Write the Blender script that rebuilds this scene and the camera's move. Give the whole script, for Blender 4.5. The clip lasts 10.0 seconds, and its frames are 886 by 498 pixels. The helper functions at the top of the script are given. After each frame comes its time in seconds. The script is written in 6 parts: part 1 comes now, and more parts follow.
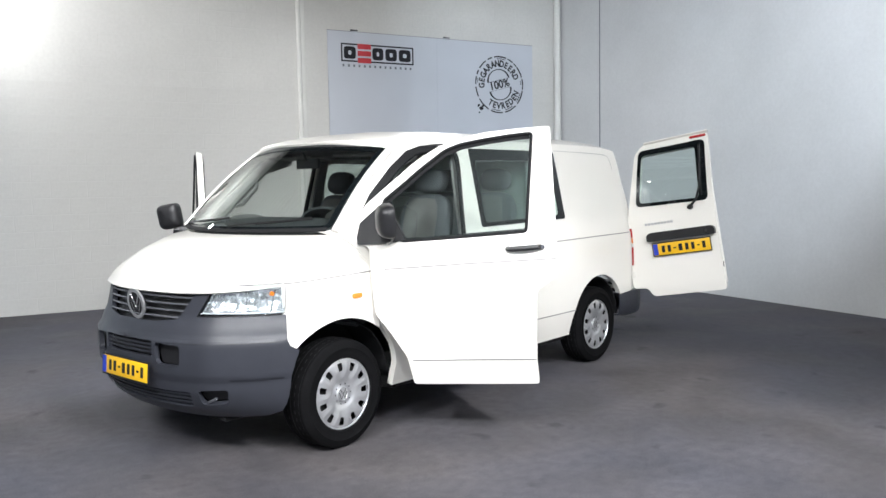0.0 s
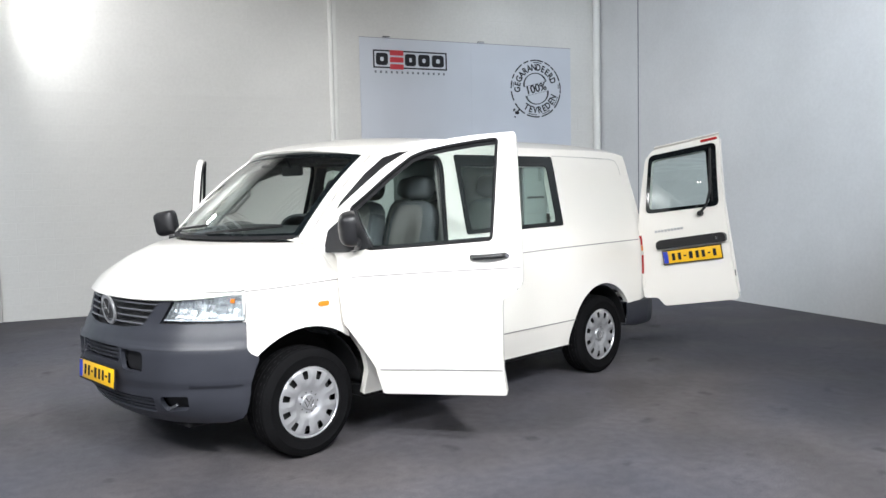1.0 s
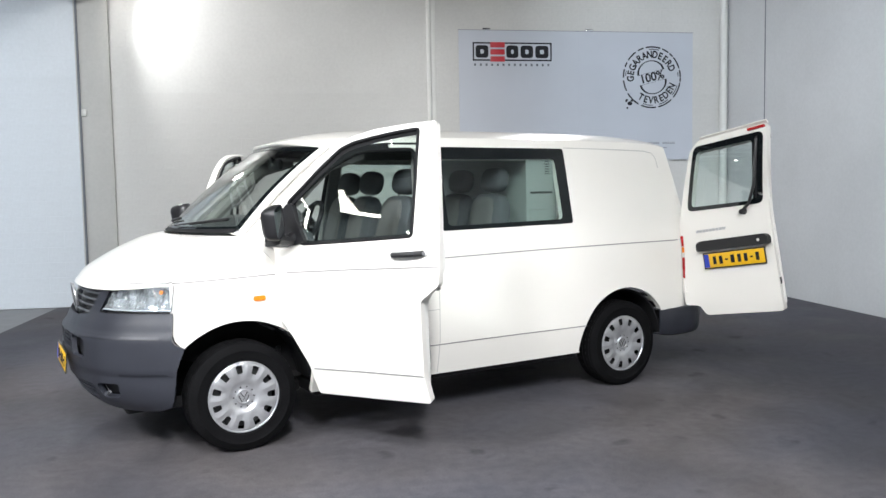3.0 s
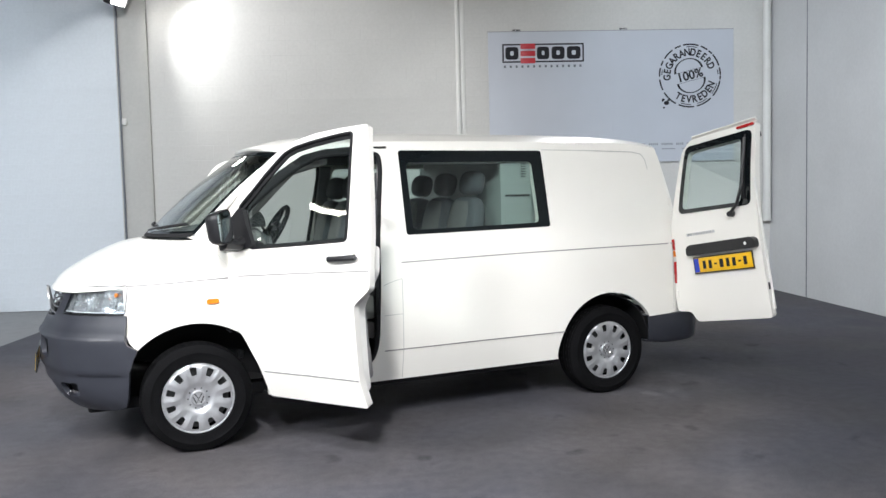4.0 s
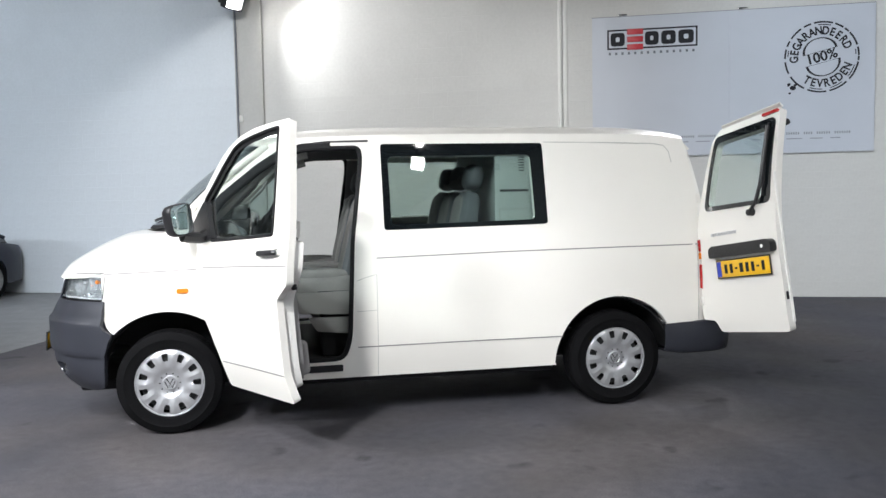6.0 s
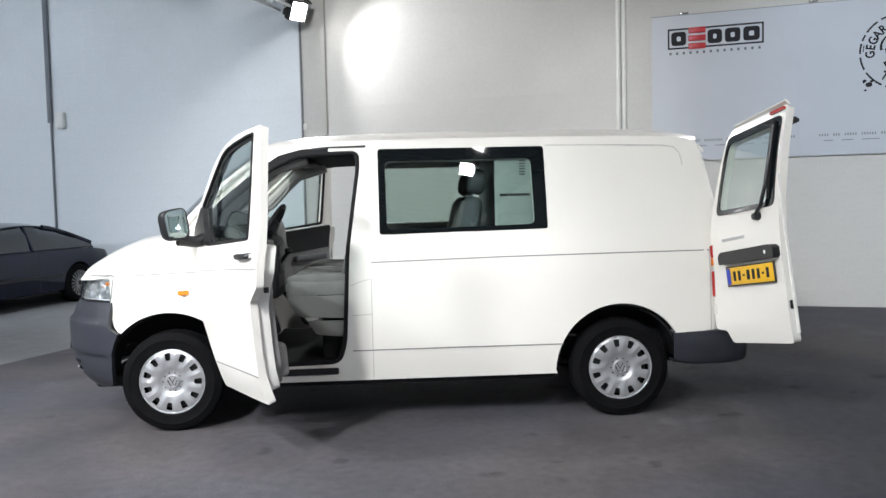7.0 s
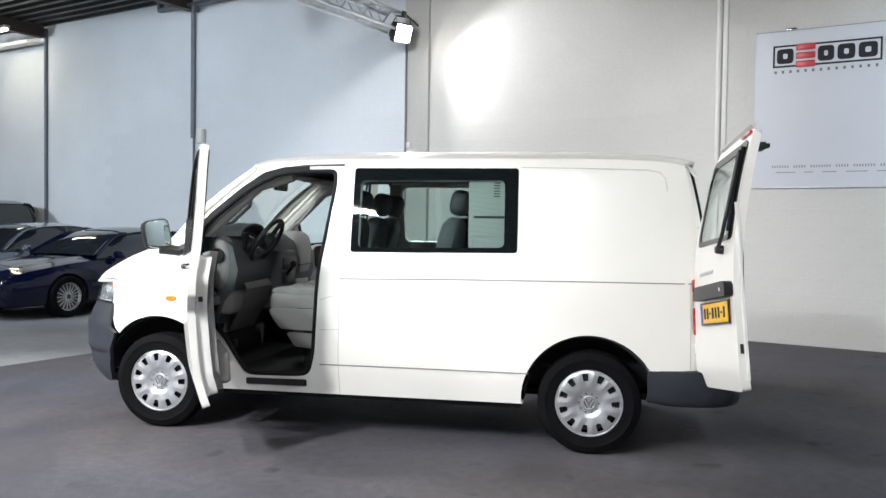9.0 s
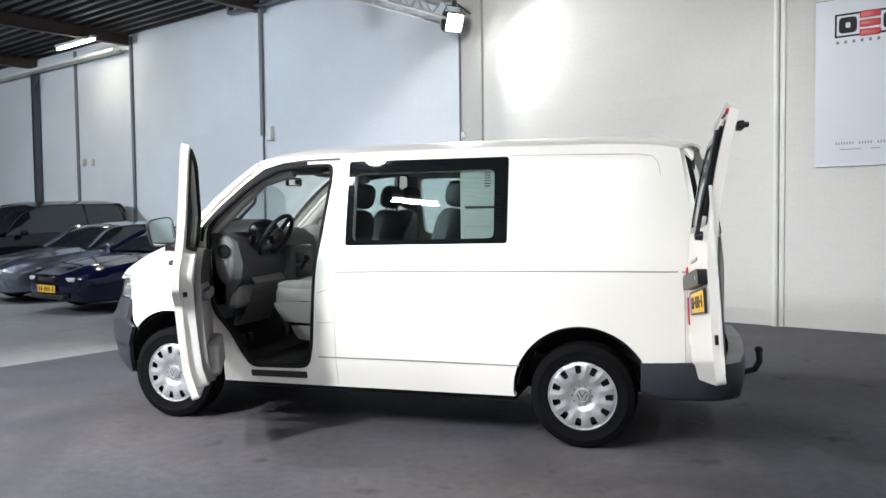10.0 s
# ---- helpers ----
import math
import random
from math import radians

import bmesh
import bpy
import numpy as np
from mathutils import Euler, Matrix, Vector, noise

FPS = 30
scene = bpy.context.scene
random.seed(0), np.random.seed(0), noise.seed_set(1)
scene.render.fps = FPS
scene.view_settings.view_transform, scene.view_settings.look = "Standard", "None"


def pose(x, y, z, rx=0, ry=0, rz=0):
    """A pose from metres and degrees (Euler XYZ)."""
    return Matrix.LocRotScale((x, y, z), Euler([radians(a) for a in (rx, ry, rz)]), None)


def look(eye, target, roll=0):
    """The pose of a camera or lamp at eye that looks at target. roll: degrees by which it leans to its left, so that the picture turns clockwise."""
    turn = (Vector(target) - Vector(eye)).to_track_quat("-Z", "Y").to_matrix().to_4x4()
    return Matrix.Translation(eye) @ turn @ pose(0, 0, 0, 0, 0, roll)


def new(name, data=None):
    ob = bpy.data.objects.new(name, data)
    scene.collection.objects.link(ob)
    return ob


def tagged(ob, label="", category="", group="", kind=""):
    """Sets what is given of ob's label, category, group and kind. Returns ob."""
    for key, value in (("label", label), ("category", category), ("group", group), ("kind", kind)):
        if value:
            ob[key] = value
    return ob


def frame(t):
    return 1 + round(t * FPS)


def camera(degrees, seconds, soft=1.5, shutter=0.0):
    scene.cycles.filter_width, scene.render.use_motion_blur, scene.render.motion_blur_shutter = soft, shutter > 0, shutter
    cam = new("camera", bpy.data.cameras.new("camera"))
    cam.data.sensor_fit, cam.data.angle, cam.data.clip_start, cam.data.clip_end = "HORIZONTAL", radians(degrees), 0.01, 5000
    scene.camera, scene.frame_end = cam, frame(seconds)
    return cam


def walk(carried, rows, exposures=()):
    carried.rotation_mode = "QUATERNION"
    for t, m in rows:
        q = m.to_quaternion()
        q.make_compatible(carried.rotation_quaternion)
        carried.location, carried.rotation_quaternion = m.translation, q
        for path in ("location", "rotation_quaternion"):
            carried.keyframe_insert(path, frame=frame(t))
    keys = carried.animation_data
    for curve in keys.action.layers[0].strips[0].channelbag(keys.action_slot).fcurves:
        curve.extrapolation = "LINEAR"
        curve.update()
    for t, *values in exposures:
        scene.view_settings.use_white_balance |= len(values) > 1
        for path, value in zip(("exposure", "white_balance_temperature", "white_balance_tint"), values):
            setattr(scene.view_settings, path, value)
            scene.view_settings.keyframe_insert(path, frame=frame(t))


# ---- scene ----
# ---------- camera ----------
cam = camera(57.4, 10.0)
PATH = [
    (0, (-3.245, -4.518, 1.578), (-1.735, -3.216, 1.422), -1.0),
    (0.5, (-3.019, -4.707, 1.577), (-1.555, -3.353, 1.422), -0.7),
    (1, (-2.744, -4.929, 1.58), (-1.358, -3.495, 1.439), -1.2),
    (1.5, (-2.447, -5.124, 1.569), (-1.166, -3.595, 1.425), -1.0),
    (2, (-2.111, -5.335, 1.563), (-0.935, -3.723, 1.416), -1.1),
    (2.5, (-1.73, -5.531, 1.556), (-0.663, -3.845, 1.42), -1.3),
    (2.7, (-1.568, -5.573, 1.535), (-0.529, -3.870, 1.398), -1.2),
    (3.8, (-0.745, -5.901, 1.542), (0.106, -4.097, 1.407), -1.1),
    (4, (-0.598, -5.969, 1.518), (0.213, -4.146, 1.391), -1.4),
    (4.5, (-0.246, -6.072, 1.517), (0.429, -4.194, 1.387), -1.4),
    (5, (0.142, -6.168, 1.508), (0.776, -4.276, 1.373), -1.3),
    (5.5, (0.481, -6.228, 1.502), (0.939, -4.285, 1.378), -1.3),
    (5.7, (0.621, -6.222, 1.502), (1.039, -4.271, 1.363), -1.2),
    (6.8, (1.410, -6.276, 1.485), (1.546, -4.284, 1.370), -1.1),
    (7, (1.568, -6.284, 1.475), (1.659, -4.289, 1.361), -1.3),
    (7.5, (1.916, -6.269, 1.478), (1.898, -4.272, 1.364), -0.8),
    (8, (2.283, -6.229, 1.472), (2.201, -4.235, 1.349), -0.8),
    (8.5, (2.65, -6.192, 1.48), (2.44, -4.207, 1.364), -1.3),
    (9, (3.003, -6.155, 1.482), (2.64, -4.19, 1.416), 0.8),
    (9.5, (3.352, -6.044, 1.487), (2.895, -4.099, 1.392), -0.1),
    (10, (3.712, -5.936, 1.499), (3.102, -4.034, 1.405), -0.7),
]
EXPOSURES = [(0, 0.27), (2.5, 0.2), (5, 0.15), (7.5, 0.14), (8.5, 0.26), (9, 0.38), (10, 0.46)]
walk(cam, [(t, look(eye, target, roll)) for t, eye, target, roll in PATH], EXPOSURES)

# the hall stands turned against the van, whose length is the x axis
ROOM = pose(0, 0, 0, 0, 0, -21.0)


def room(x, y, z):
    return ROOM @ Vector((x, y, z))


# ---------- light ----------
world = bpy.data.worlds.new("world")
scene.world = world
world.use_nodes = True
world.node_tree.nodes["Background"].inputs["Color"].default_value = (0.75, 0.85, 1.0, 1)
world.node_tree.nodes["Background"].inputs["Strength"].default_value = 0.02


def spot(name, eye, target, watts, degrees, blend, radius, colour):
    data = bpy.data.lights.new(name, "SPOT")
    data.energy, data.spot_size, data.spot_blend = watts, radians(degrees), blend
    data.shadow_soft_size, data.color = radius, colour
    ob = new(name, data)
    ob.matrix_world = look(room(*eye), room(*target))
    return ob


WARM, COOL, NEUTRAL = (1.0, 0.95, 0.86), (0.80, 0.89, 1.0), (0.97, 0.98, 1.0)
# floodlights round the stand, seen and added: eye, aim, watts, cone, blend, radius, colour
FLOODS = [
    ((-2.2, 5.85, 4.41), (3.0, 3.6, 2.0), 250, 121, 0.40, 0.07, NEUTRAL),
    ((4.6, 5.5, 5.2), (0.2, -1.4, 0.2), 560, 52, 0.5, 0.07, NEUTRAL),
    ((-4.6, -4.6, 5.4), (-1.0, -2.2, 0.0), 1380, 70, 0.6, 0.35, NEUTRAL),
    ((-2.2, -6.8, 5.4), (-0.1, -2.8, 0.2), 1480, 60, 0.6, 0.30, NEUTRAL),
    ((1.2, -6.4, 5.4), (0.5, -2.8, 0.0), 1700, 66, 0.6, 0.18, NEUTRAL),
    ((0.7, -8.5, 5.4), (1.5, -1.7, 0.7), 1200, 50, 0.6, 0.08, NEUTRAL),
    ((4.0, -3.85, 3.75), (3.4, 0.2, 1.5), 190, 42, 0.7, 0.08, NEUTRAL),
    # from here on: unseen washers added to brighten walls, cabin and van side
    ((1.0, -1.0, 5.3), (5.2, 6.3, 1.1), 600, 62, 0.7, 0.30, NEUTRAL),
    ((1.6, -3.4, 5.3), (7.2, 2.9, 3.9), 2100, 62, 0.6, 0.30, COOL),
    ((-0.6, -1.6, 5.3), (-0.6, 6.3, 0.7), 1470, 76, 0.7, 0.30, NEUTRAL),
    ((5.0, -5.3, 5.55), (7.2, 1.0, 1.6), 760, 46, 0.7, 0.08, NEUTRAL),
    ((5.0, -5.3, 5.55), (0.4, -1.4, 0.3), 320, 54, 0.8, 0.08, NEUTRAL),
    ((-4.4, -1.4, 5.2), (-6.4, 6.3, 2.0), 1120, 80, 0.7, 0.20, COOL),
    ((-13.5, -6.0, 4.6), (-14.5, 6.3, 1.7), 2700, 110, 0.7, 0.20, COOL),
]
for eye, aim, watts, cone, blend, radius, colour in FLOODS:
    spot("flood", eye, aim, watts, cone, blend, radius, colour)

# ---------- materials ----------
def mat(name, base, rough=0.5, metal=0.0, grain=0.0, scale=40.0, stain=0.0, stain_scale=2.0, bump=0.0, bump_scale=200.0, coat=0.0, vary=0.0, mid=0.0, mid_scale=8.0, gloss=0.5, tint=None, tint_scale=0.5, smudge=0.0):
    """A principled surface with fine grain, broad stains and relief, all in metres."""
    m = bpy.data.materials.new(name)
    m.use_nodes = True
    nodes, links = m.node_tree.nodes, m.node_tree.links
    p = nodes["Principled BSDF"]
    p.inputs["Base Color"].default_value = (*base, 1)
    p.inputs["Roughness"].default_value, p.inputs["Metallic"].default_value = rough, metal
    p.inputs["Coat Weight"].default_value, p.inputs["Coat Roughness"].default_value = coat, 0.06
    p.inputs["Specular IOR Level"].default_value = gloss
    geo = nodes.new("ShaderNodeTexCoord")
    colour = None

    def noise_node(size, detail):
        n = nodes.new("ShaderNodeTexNoise")
        n.inputs["Scale"].default_value, n.inputs["Detail"].default_value = size, detail
        links.new(geo.outputs["Object"], n.inputs["Vector"])
        return n

    def scaled(n, amount, before):
        r = nodes.new("ShaderNodeMapRange")
        r.inputs["From Min"].default_value, r.inputs["From Max"].default_value = 0.3, 0.7
        r.inputs["To Min"].default_value, r.inputs["To Max"].default_value = 1 - amount, 1 + amount
        links.new(n.outputs["Fac"], r.inputs["Value"])
        x = nodes.new("ShaderNodeVectorMath")
        x.operation = "SCALE"
        if before is None:
            x.inputs[0].default_value = base
        else:
            links.new(before, x.inputs[0])
        links.new(r.outputs["Result"], x.inputs["Scale"])
        return x.outputs["Vector"], r.outputs["Result"]

    if tint is not None:
        mix, ramp = nodes.new("ShaderNodeMix"), nodes.new("ShaderNodeMapRange")
        mix.data_type = "RGBA"
        ramp.inputs["From Min"].default_value, ramp.inputs["From Max"].default_value = 0.42, 0.66
        links.new(noise_node(tint_scale, 4).outputs["Fac"], ramp.inputs["Value"])
        links.new(ramp.outputs["Result"], mix.inputs["Factor"])
        mix.inputs["A"].default_value, mix.inputs["B"].default_value = (*base, 1), (*tint, 1)
        colour = mix.outputs["Result"]
    if smudge:
        ramp, x = nodes.new("ShaderNodeMapRange"), nodes.new("ShaderNodeVectorMath")
        ramp.inputs["From Min"].default_value, ramp.inputs["From Max"].default_value = 0.64, 0.72
        ramp.inputs["To Min"].default_value, ramp.inputs["To Max"].default_value = 1.0, 1 - smudge
        links.new(noise_node(3.3, 7).outputs["Fac"], ramp.inputs["Value"])
        x.operation = "SCALE"
        if colour is None:
            x.inputs[0].default_value = base
        else:
            links.new(colour, x.inputs[0])
        links.new(ramp.outputs["Result"], x.inputs["Scale"])
        colour = x.outputs["Vector"]
    if grain:
        colour, _ = scaled(noise_node(scale, 6), grain, colour)
    if mid:
        colour, _ = scaled(noise_node(mid_scale, 8), mid, colour)
    if stain:
        colour, fac = scaled(noise_node(stain_scale, 5), stain, colour)
        x = nodes.new("ShaderNodeMath")
        x.operation, x.use_clamp = "MULTIPLY", True
        x.inputs[1].default_value = rough
        links.new(fac, x.inputs[0])
        links.new(x.outputs["Value"], p.inputs["Roughness"])
    if vary:
        info = nodes.new("ShaderNodeObjectInfo")
        r = nodes.new("ShaderNodeMapRange")
        r.inputs["To Min"].default_value, r.inputs["To Max"].default_value = 1 - vary, 1 + vary
        links.new(info.outputs["Random"], r.inputs["Value"])
        x = nodes.new("ShaderNodeVectorMath")
        x.operation = "SCALE"
        if colour is None:
            x.inputs[0].default_value = base
        else:
            links.new(colour, x.inputs[0])
        links.new(r.outputs["Result"], x.inputs["Scale"])
        colour = x.outputs["Vector"]
    if colour is not None:
        links.new(colour, p.inputs["Base Color"])
    if bump:
        b = nodes.new("ShaderNodeBump")
        b.inputs["Strength"].default_value, b.inputs["Distance"].default_value = bump, 0.004
        links.new(noise_node(bump_scale, 4).outputs["Fac"], b.inputs["Height"])
        links.new(b.outputs["Normal"], p.inputs["Normal"])
    return m


def glass_mat(name, tint, rough=0.0, gloss=0.045):
    """A thin pane: tinted light passes, and the surface mirrors by its Fresnel share."""
    m = bpy.data.materials.new(name)
    m.use_nodes = True
    nodes, links = m.node_tree.nodes, m.node_tree.links
    nodes.remove(nodes["Principled BSDF"])
    clear, shine = nodes.new("ShaderNodeBsdfTransparent"), nodes.new("ShaderNodeBsdfGlossy")
    mix, facing = nodes.new("ShaderNodeMixShader"), nodes.new("ShaderNodeLayerWeight")
    power, span = nodes.new("ShaderNodeMath"), nodes.new("ShaderNodeMapRange")
    clear.inputs["Color"].default_value = (*tint, 1)
    shine.inputs["Roughness"].default_value = rough
    facing.inputs["Blend"].default_value = 0.5
    power.operation = "POWER"
    power.inputs[1].default_value = 4.0
    span.inputs["To Min"].default_value = gloss
    links.new(facing.outputs["Facing"], power.inputs[0])
    links.new(power.outputs["Value"], span.inputs["Value"])
    links.new(span.outputs["Result"], mix.inputs["Fac"])
    links.new(clear.outputs["BSDF"], mix.inputs[1])
    links.new(shine.outputs["BSDF"], mix.inputs[2])
    links.new(mix.outputs["Shader"], nodes["Material Output"].inputs["Surface"])
    return m


def glow_mat(name, colour, strength):
    m = bpy.data.materials.new(name)
    m.use_nodes = True
    p = m.node_tree.nodes["Principled BSDF"]
    p.inputs["Emission Color"].default_value = (*colour, 1)
    p.inputs["Emission Strength"].default_value = strength
    return m


PAINT = mat("white_paint", (0.79, 0.766, 0.712), 0.30, stain=0.015, stain_scale=1.5, coat=0.6)
JAMB = mat("white_paint_jamb", (0.80, 0.785, 0.745), 0.38, grain=0.02, stain=0.05, stain_scale=5, coat=0.2)
PLASTIC = mat("grey_plastic", (0.026, 0.028, 0.036), 0.40, grain=0.06, scale=300, stain=0.10, stain_scale=6, bump=0.10, bump_scale=700)
BLACK = mat("black_plastic", (0.010, 0.010, 0.0115), 0.42, stain=0.1, bump=0.2, bump_scale=600)
SLAT = mat("grey_grille_slat", (0.085, 0.088, 0.098), 0.33, grain=0.05, scale=300, stain=0.08, stain_scale=6)
RUBBER = mat("black_rubber", (0.016, 0.016, 0.017), 0.75, grain=0.1, scale=120, stain=0.12, stain_scale=9, gloss=0.12)
TYRE = mat("tyre_rubber", (0.006, 0.006, 0.0065), 0.75, gloss=0.03, grain=0.15, scale=90, stain=0.2, stain_scale=7, bump=0.3, bump_scale=150)
CARPET_IN = mat("black_rubber_mat", (0.028, 0.028, 0.029), 0.8, grain=0.2, scale=150, stain=0.1, gloss=0.2)
SEAM_SOFT = mat("fine_joint", (0.47, 0.46, 0.435), 0.6, stain=0.1)
SEAM = mat("joint_shadow_gap", (0.25, 0.245, 0.235), 0.7, stain=0.1)
SILVER = mat("silver_hubcap", (0.52, 0.525, 0.54), 0.3, metal=0.7, grain=0.03, scale=60, stain=0.05, stain_scale=8)
CHROME = mat("chrome", (0.85, 0.86, 0.88), 0.08, metal=1.0, stain=0.02)
REFLECTOR = mat("headlight_reflector", (0.86, 0.865, 0.87), 0.20, metal=0.85, stain=0.03)
SILVER_BRIGHT = mat("polished_lamp_chrome", (0.95, 0.95, 0.97), 0.2, metal=0.4, stain=0.03, stain_scale=20)
STEEL = mat("dark_steel", (0.05, 0.05, 0.05), 0.5, metal=0.5, stain=0.2, stain_scale=10)
FRIT = mat("black_glass_border", (0.006, 0.008, 0.009), 0.025, stain=0.02)
GLASS = glass_mat("window_glass", (0.89, 0.945, 0.93), gloss=0.075)
SCREEN = glass_mat("windscreen_glass", (0.93, 0.965, 0.95), gloss=0.16)
LENS = glass_mat("clear_lens", (0.93, 0.95, 0.96))
AMBER = mat("amber_lens", (0.75, 0.20, 0.015), 0.15, coat=0.8, stain=0.05, stain_scale=40)
RED = mat("red_lens", (0.42, 0.015, 0.015), 0.14, coat=0.8, stain=0.05, stain_scale=40)
WHITE_LENS = mat("white_lens", (0.6, 0.6, 0.58), 0.15, coat=0.8, stain=0.05)
YELLOW = mat("yellow_plate", (0.80, 0.46, 0.012), 0.35, grain=0.02, stain=0.04, stain_scale=15)
BLUE = mat("blue_plate_strip", (0.02, 0.05, 0.42), 0.35, stain=0.04)
INK = mat("black_ink", (0.016, 0.016, 0.02), 0.6, stain=0.1, stain_scale=12, gloss=0.2)
FABRIC = mat("grey_seat_fabric", (0.085, 0.092, 0.099), 0.9, grain=0.12, scale=220, stain=0.12, stain_scale=9, bump=0.5, bump_scale=500)
FABRIC_LIGHT = mat("light_grey_seat_fabric", (0.175, 0.174, 0.172), 0.9, grain=0.1, scale=220, stain=0.14, stain_scale=9, bump=0.5, bump_scale=500)
FABRIC_MID = mat("mid_grey_seat_fabric", (0.165, 0.16, 0.155), 0.9, grain=0.1, scale=220, stain=0.14, stain_scale=9, bump=0.5, bump_scale=500)
TRIM = mat("grey_trim", (0.22, 0.212, 0.21), 0.6, grain=0.06, scale=200, stain=0.06, bump=0.2, bump_scale=500)
TRIM_LIGHT = mat("light_grey_trim", (0.42, 0.41, 0.39), 0.6, grain=0.04, scale=200, stain=0.06, bump=0.2, bump_scale=500)
TRIM_MID = mat("mid_grey_trim", (0.175, 0.168, 0.162), 0.6, grain=0.05, scale=200, stain=0.06, bump=0.2, bump_scale=500)
DASH = mat("dark_dashboard", (0.080, 0.085, 0.090), 0.6, grain=0.08, scale=250, stain=0.08, bump=0.3, bump_scale=600)
LINER = mat("dark_headliner", (0.15, 0.15, 0.15), 0.9, grain=0.1, scale=150, stain=0.08)
PANEL_GREEN = mat("partition_lining", (0.30, 0.33, 0.315), 0.55, stain=0.05, stain_scale=4)
MIRROR = mat("mirror_silver", (0.75, 0.8, 0.82), 0.02, metal=1.0, stain=0.01)


# ---------- mesh helpers ----------
def finish(bm, angle=35.0):
    bm.normal_update()
    for f in bm.faces:
        f.smooth = True
    for e in bm.edges:
        e.smooth = not (len(e.link_faces) == 2 and e.calc_face_angle(0) > radians(angle))


def link(name, bm, material, angle=35.0):
    finish(bm, angle)
    me = bpy.data.meshes.new(name)
    bm.to_mesh(me)
    bm.free()
    me.materials.append(material)
    return new(name, me)


def part(name, bm, material, parent, label="", m=None, angle=35.0):
    ob = link(name, bm, material, angle)
    ob.parent = parent
    if m is not None:
        ob.matrix_basis = m
    return tagged(ob, label)


def thing(name, label, category, m=None, group=""):
    ob = new(name)
    if m is not None:
        ob.matrix_basis = m
    return tagged(ob, label, category, group)


def structure(name, bm, material, label="", m=None):
    ob = link(name, bm, material)
    ob.matrix_basis = ROOM if m is None else m
    return tagged(ob, label, kind="structure")


def curve(xs, ys):
    """A smooth monotone curve through (xs, ys)."""
    xs, ys = np.array(xs, float), np.array(ys, float)
    d = np.diff(ys) / np.diff(xs)
    m = np.r_[d[0], [0 if a * b <= 0 else 2 * a * b / (a + b) for a, b in zip(d[:-1], d[1:])], d[-1]]

    def f(x):
        x = min(max(x, xs[0]), xs[-1])
        i = min(max(int(np.searchsorted(xs, x)) - 1, 0), len(xs) - 2)
        h = xs[i + 1] - xs[i]
        t = (x - xs[i]) / h
        return float((1 + 2 * t) * (1 - t) ** 2 * ys[i] + t * (1 - t) ** 2 * h * m[i] + t * t * (3 - 2 * t) * ys[i + 1] + t * t * (t - 1) * h * m[i + 1])

    return f


def rounded(points, radius, n=4, closed=True):
    """A polygon with its corners rounded."""
    out = []
    k = len(points)
    for i in range(k):
        p = Vector(points[i])
        if not closed and i in (0, k - 1):
            out.append(tuple(p))
            continue
        a, b = Vector(points[i - 1]) - p, Vector(points[(i + 1) % k]) - p
        r = min(radius, 0.45 * a.length, 0.45 * b.length)
        s, e = p + a.normalized() * r, p + b.normalized() * r
        for j in range(n + 1):
            t = j / n
            out.append(tuple(s * (1 - t) ** 2 + p * (2 * t * (1 - t)) + e * t * t))
    return out


def resample(points, step, closed=True):
    out = []
    pts = list(points) + ([points[0]] if closed else [])
    for a, b in zip(pts[:-1], pts[1:]):
        a, b = Vector(a), Vector(b)
        n = max(1, int(np.ceil((b - a).length / step)))
        out += [tuple(a.lerp(b, i / n)) for i in range(n)]
    return out if closed else out + [tuple(pts[-1])]


def inside(px, py, poly):
    x, y = np.array(poly).T
    x2, y2 = np.roll(x, -1), np.roll(y, -1)
    hit = np.zeros(np.shape(px), bool)
    for a, b, c, d in zip(x, y, x2, y2):
        if b != d:
            hit ^= ((b > py) != (d > py)) & (px < (c - a) * (py - b) / (d - b) + a)
    return hit


def away(px, py, poly, gap):
    ok = np.ones(np.shape(px), bool)
    for a, b in poly:
        ok &= (px - a) ** 2 + (py - b) ** 2 > gap * gap
    return ok


def normal_of(fmap, u, v, h=1e-3):
    n = (Vector(fmap(u + h, v)) - Vector(fmap(u - h, v))).cross(Vector(fmap(u, v + h)) - Vector(fmap(u, v - h)))
    return n.normalized()


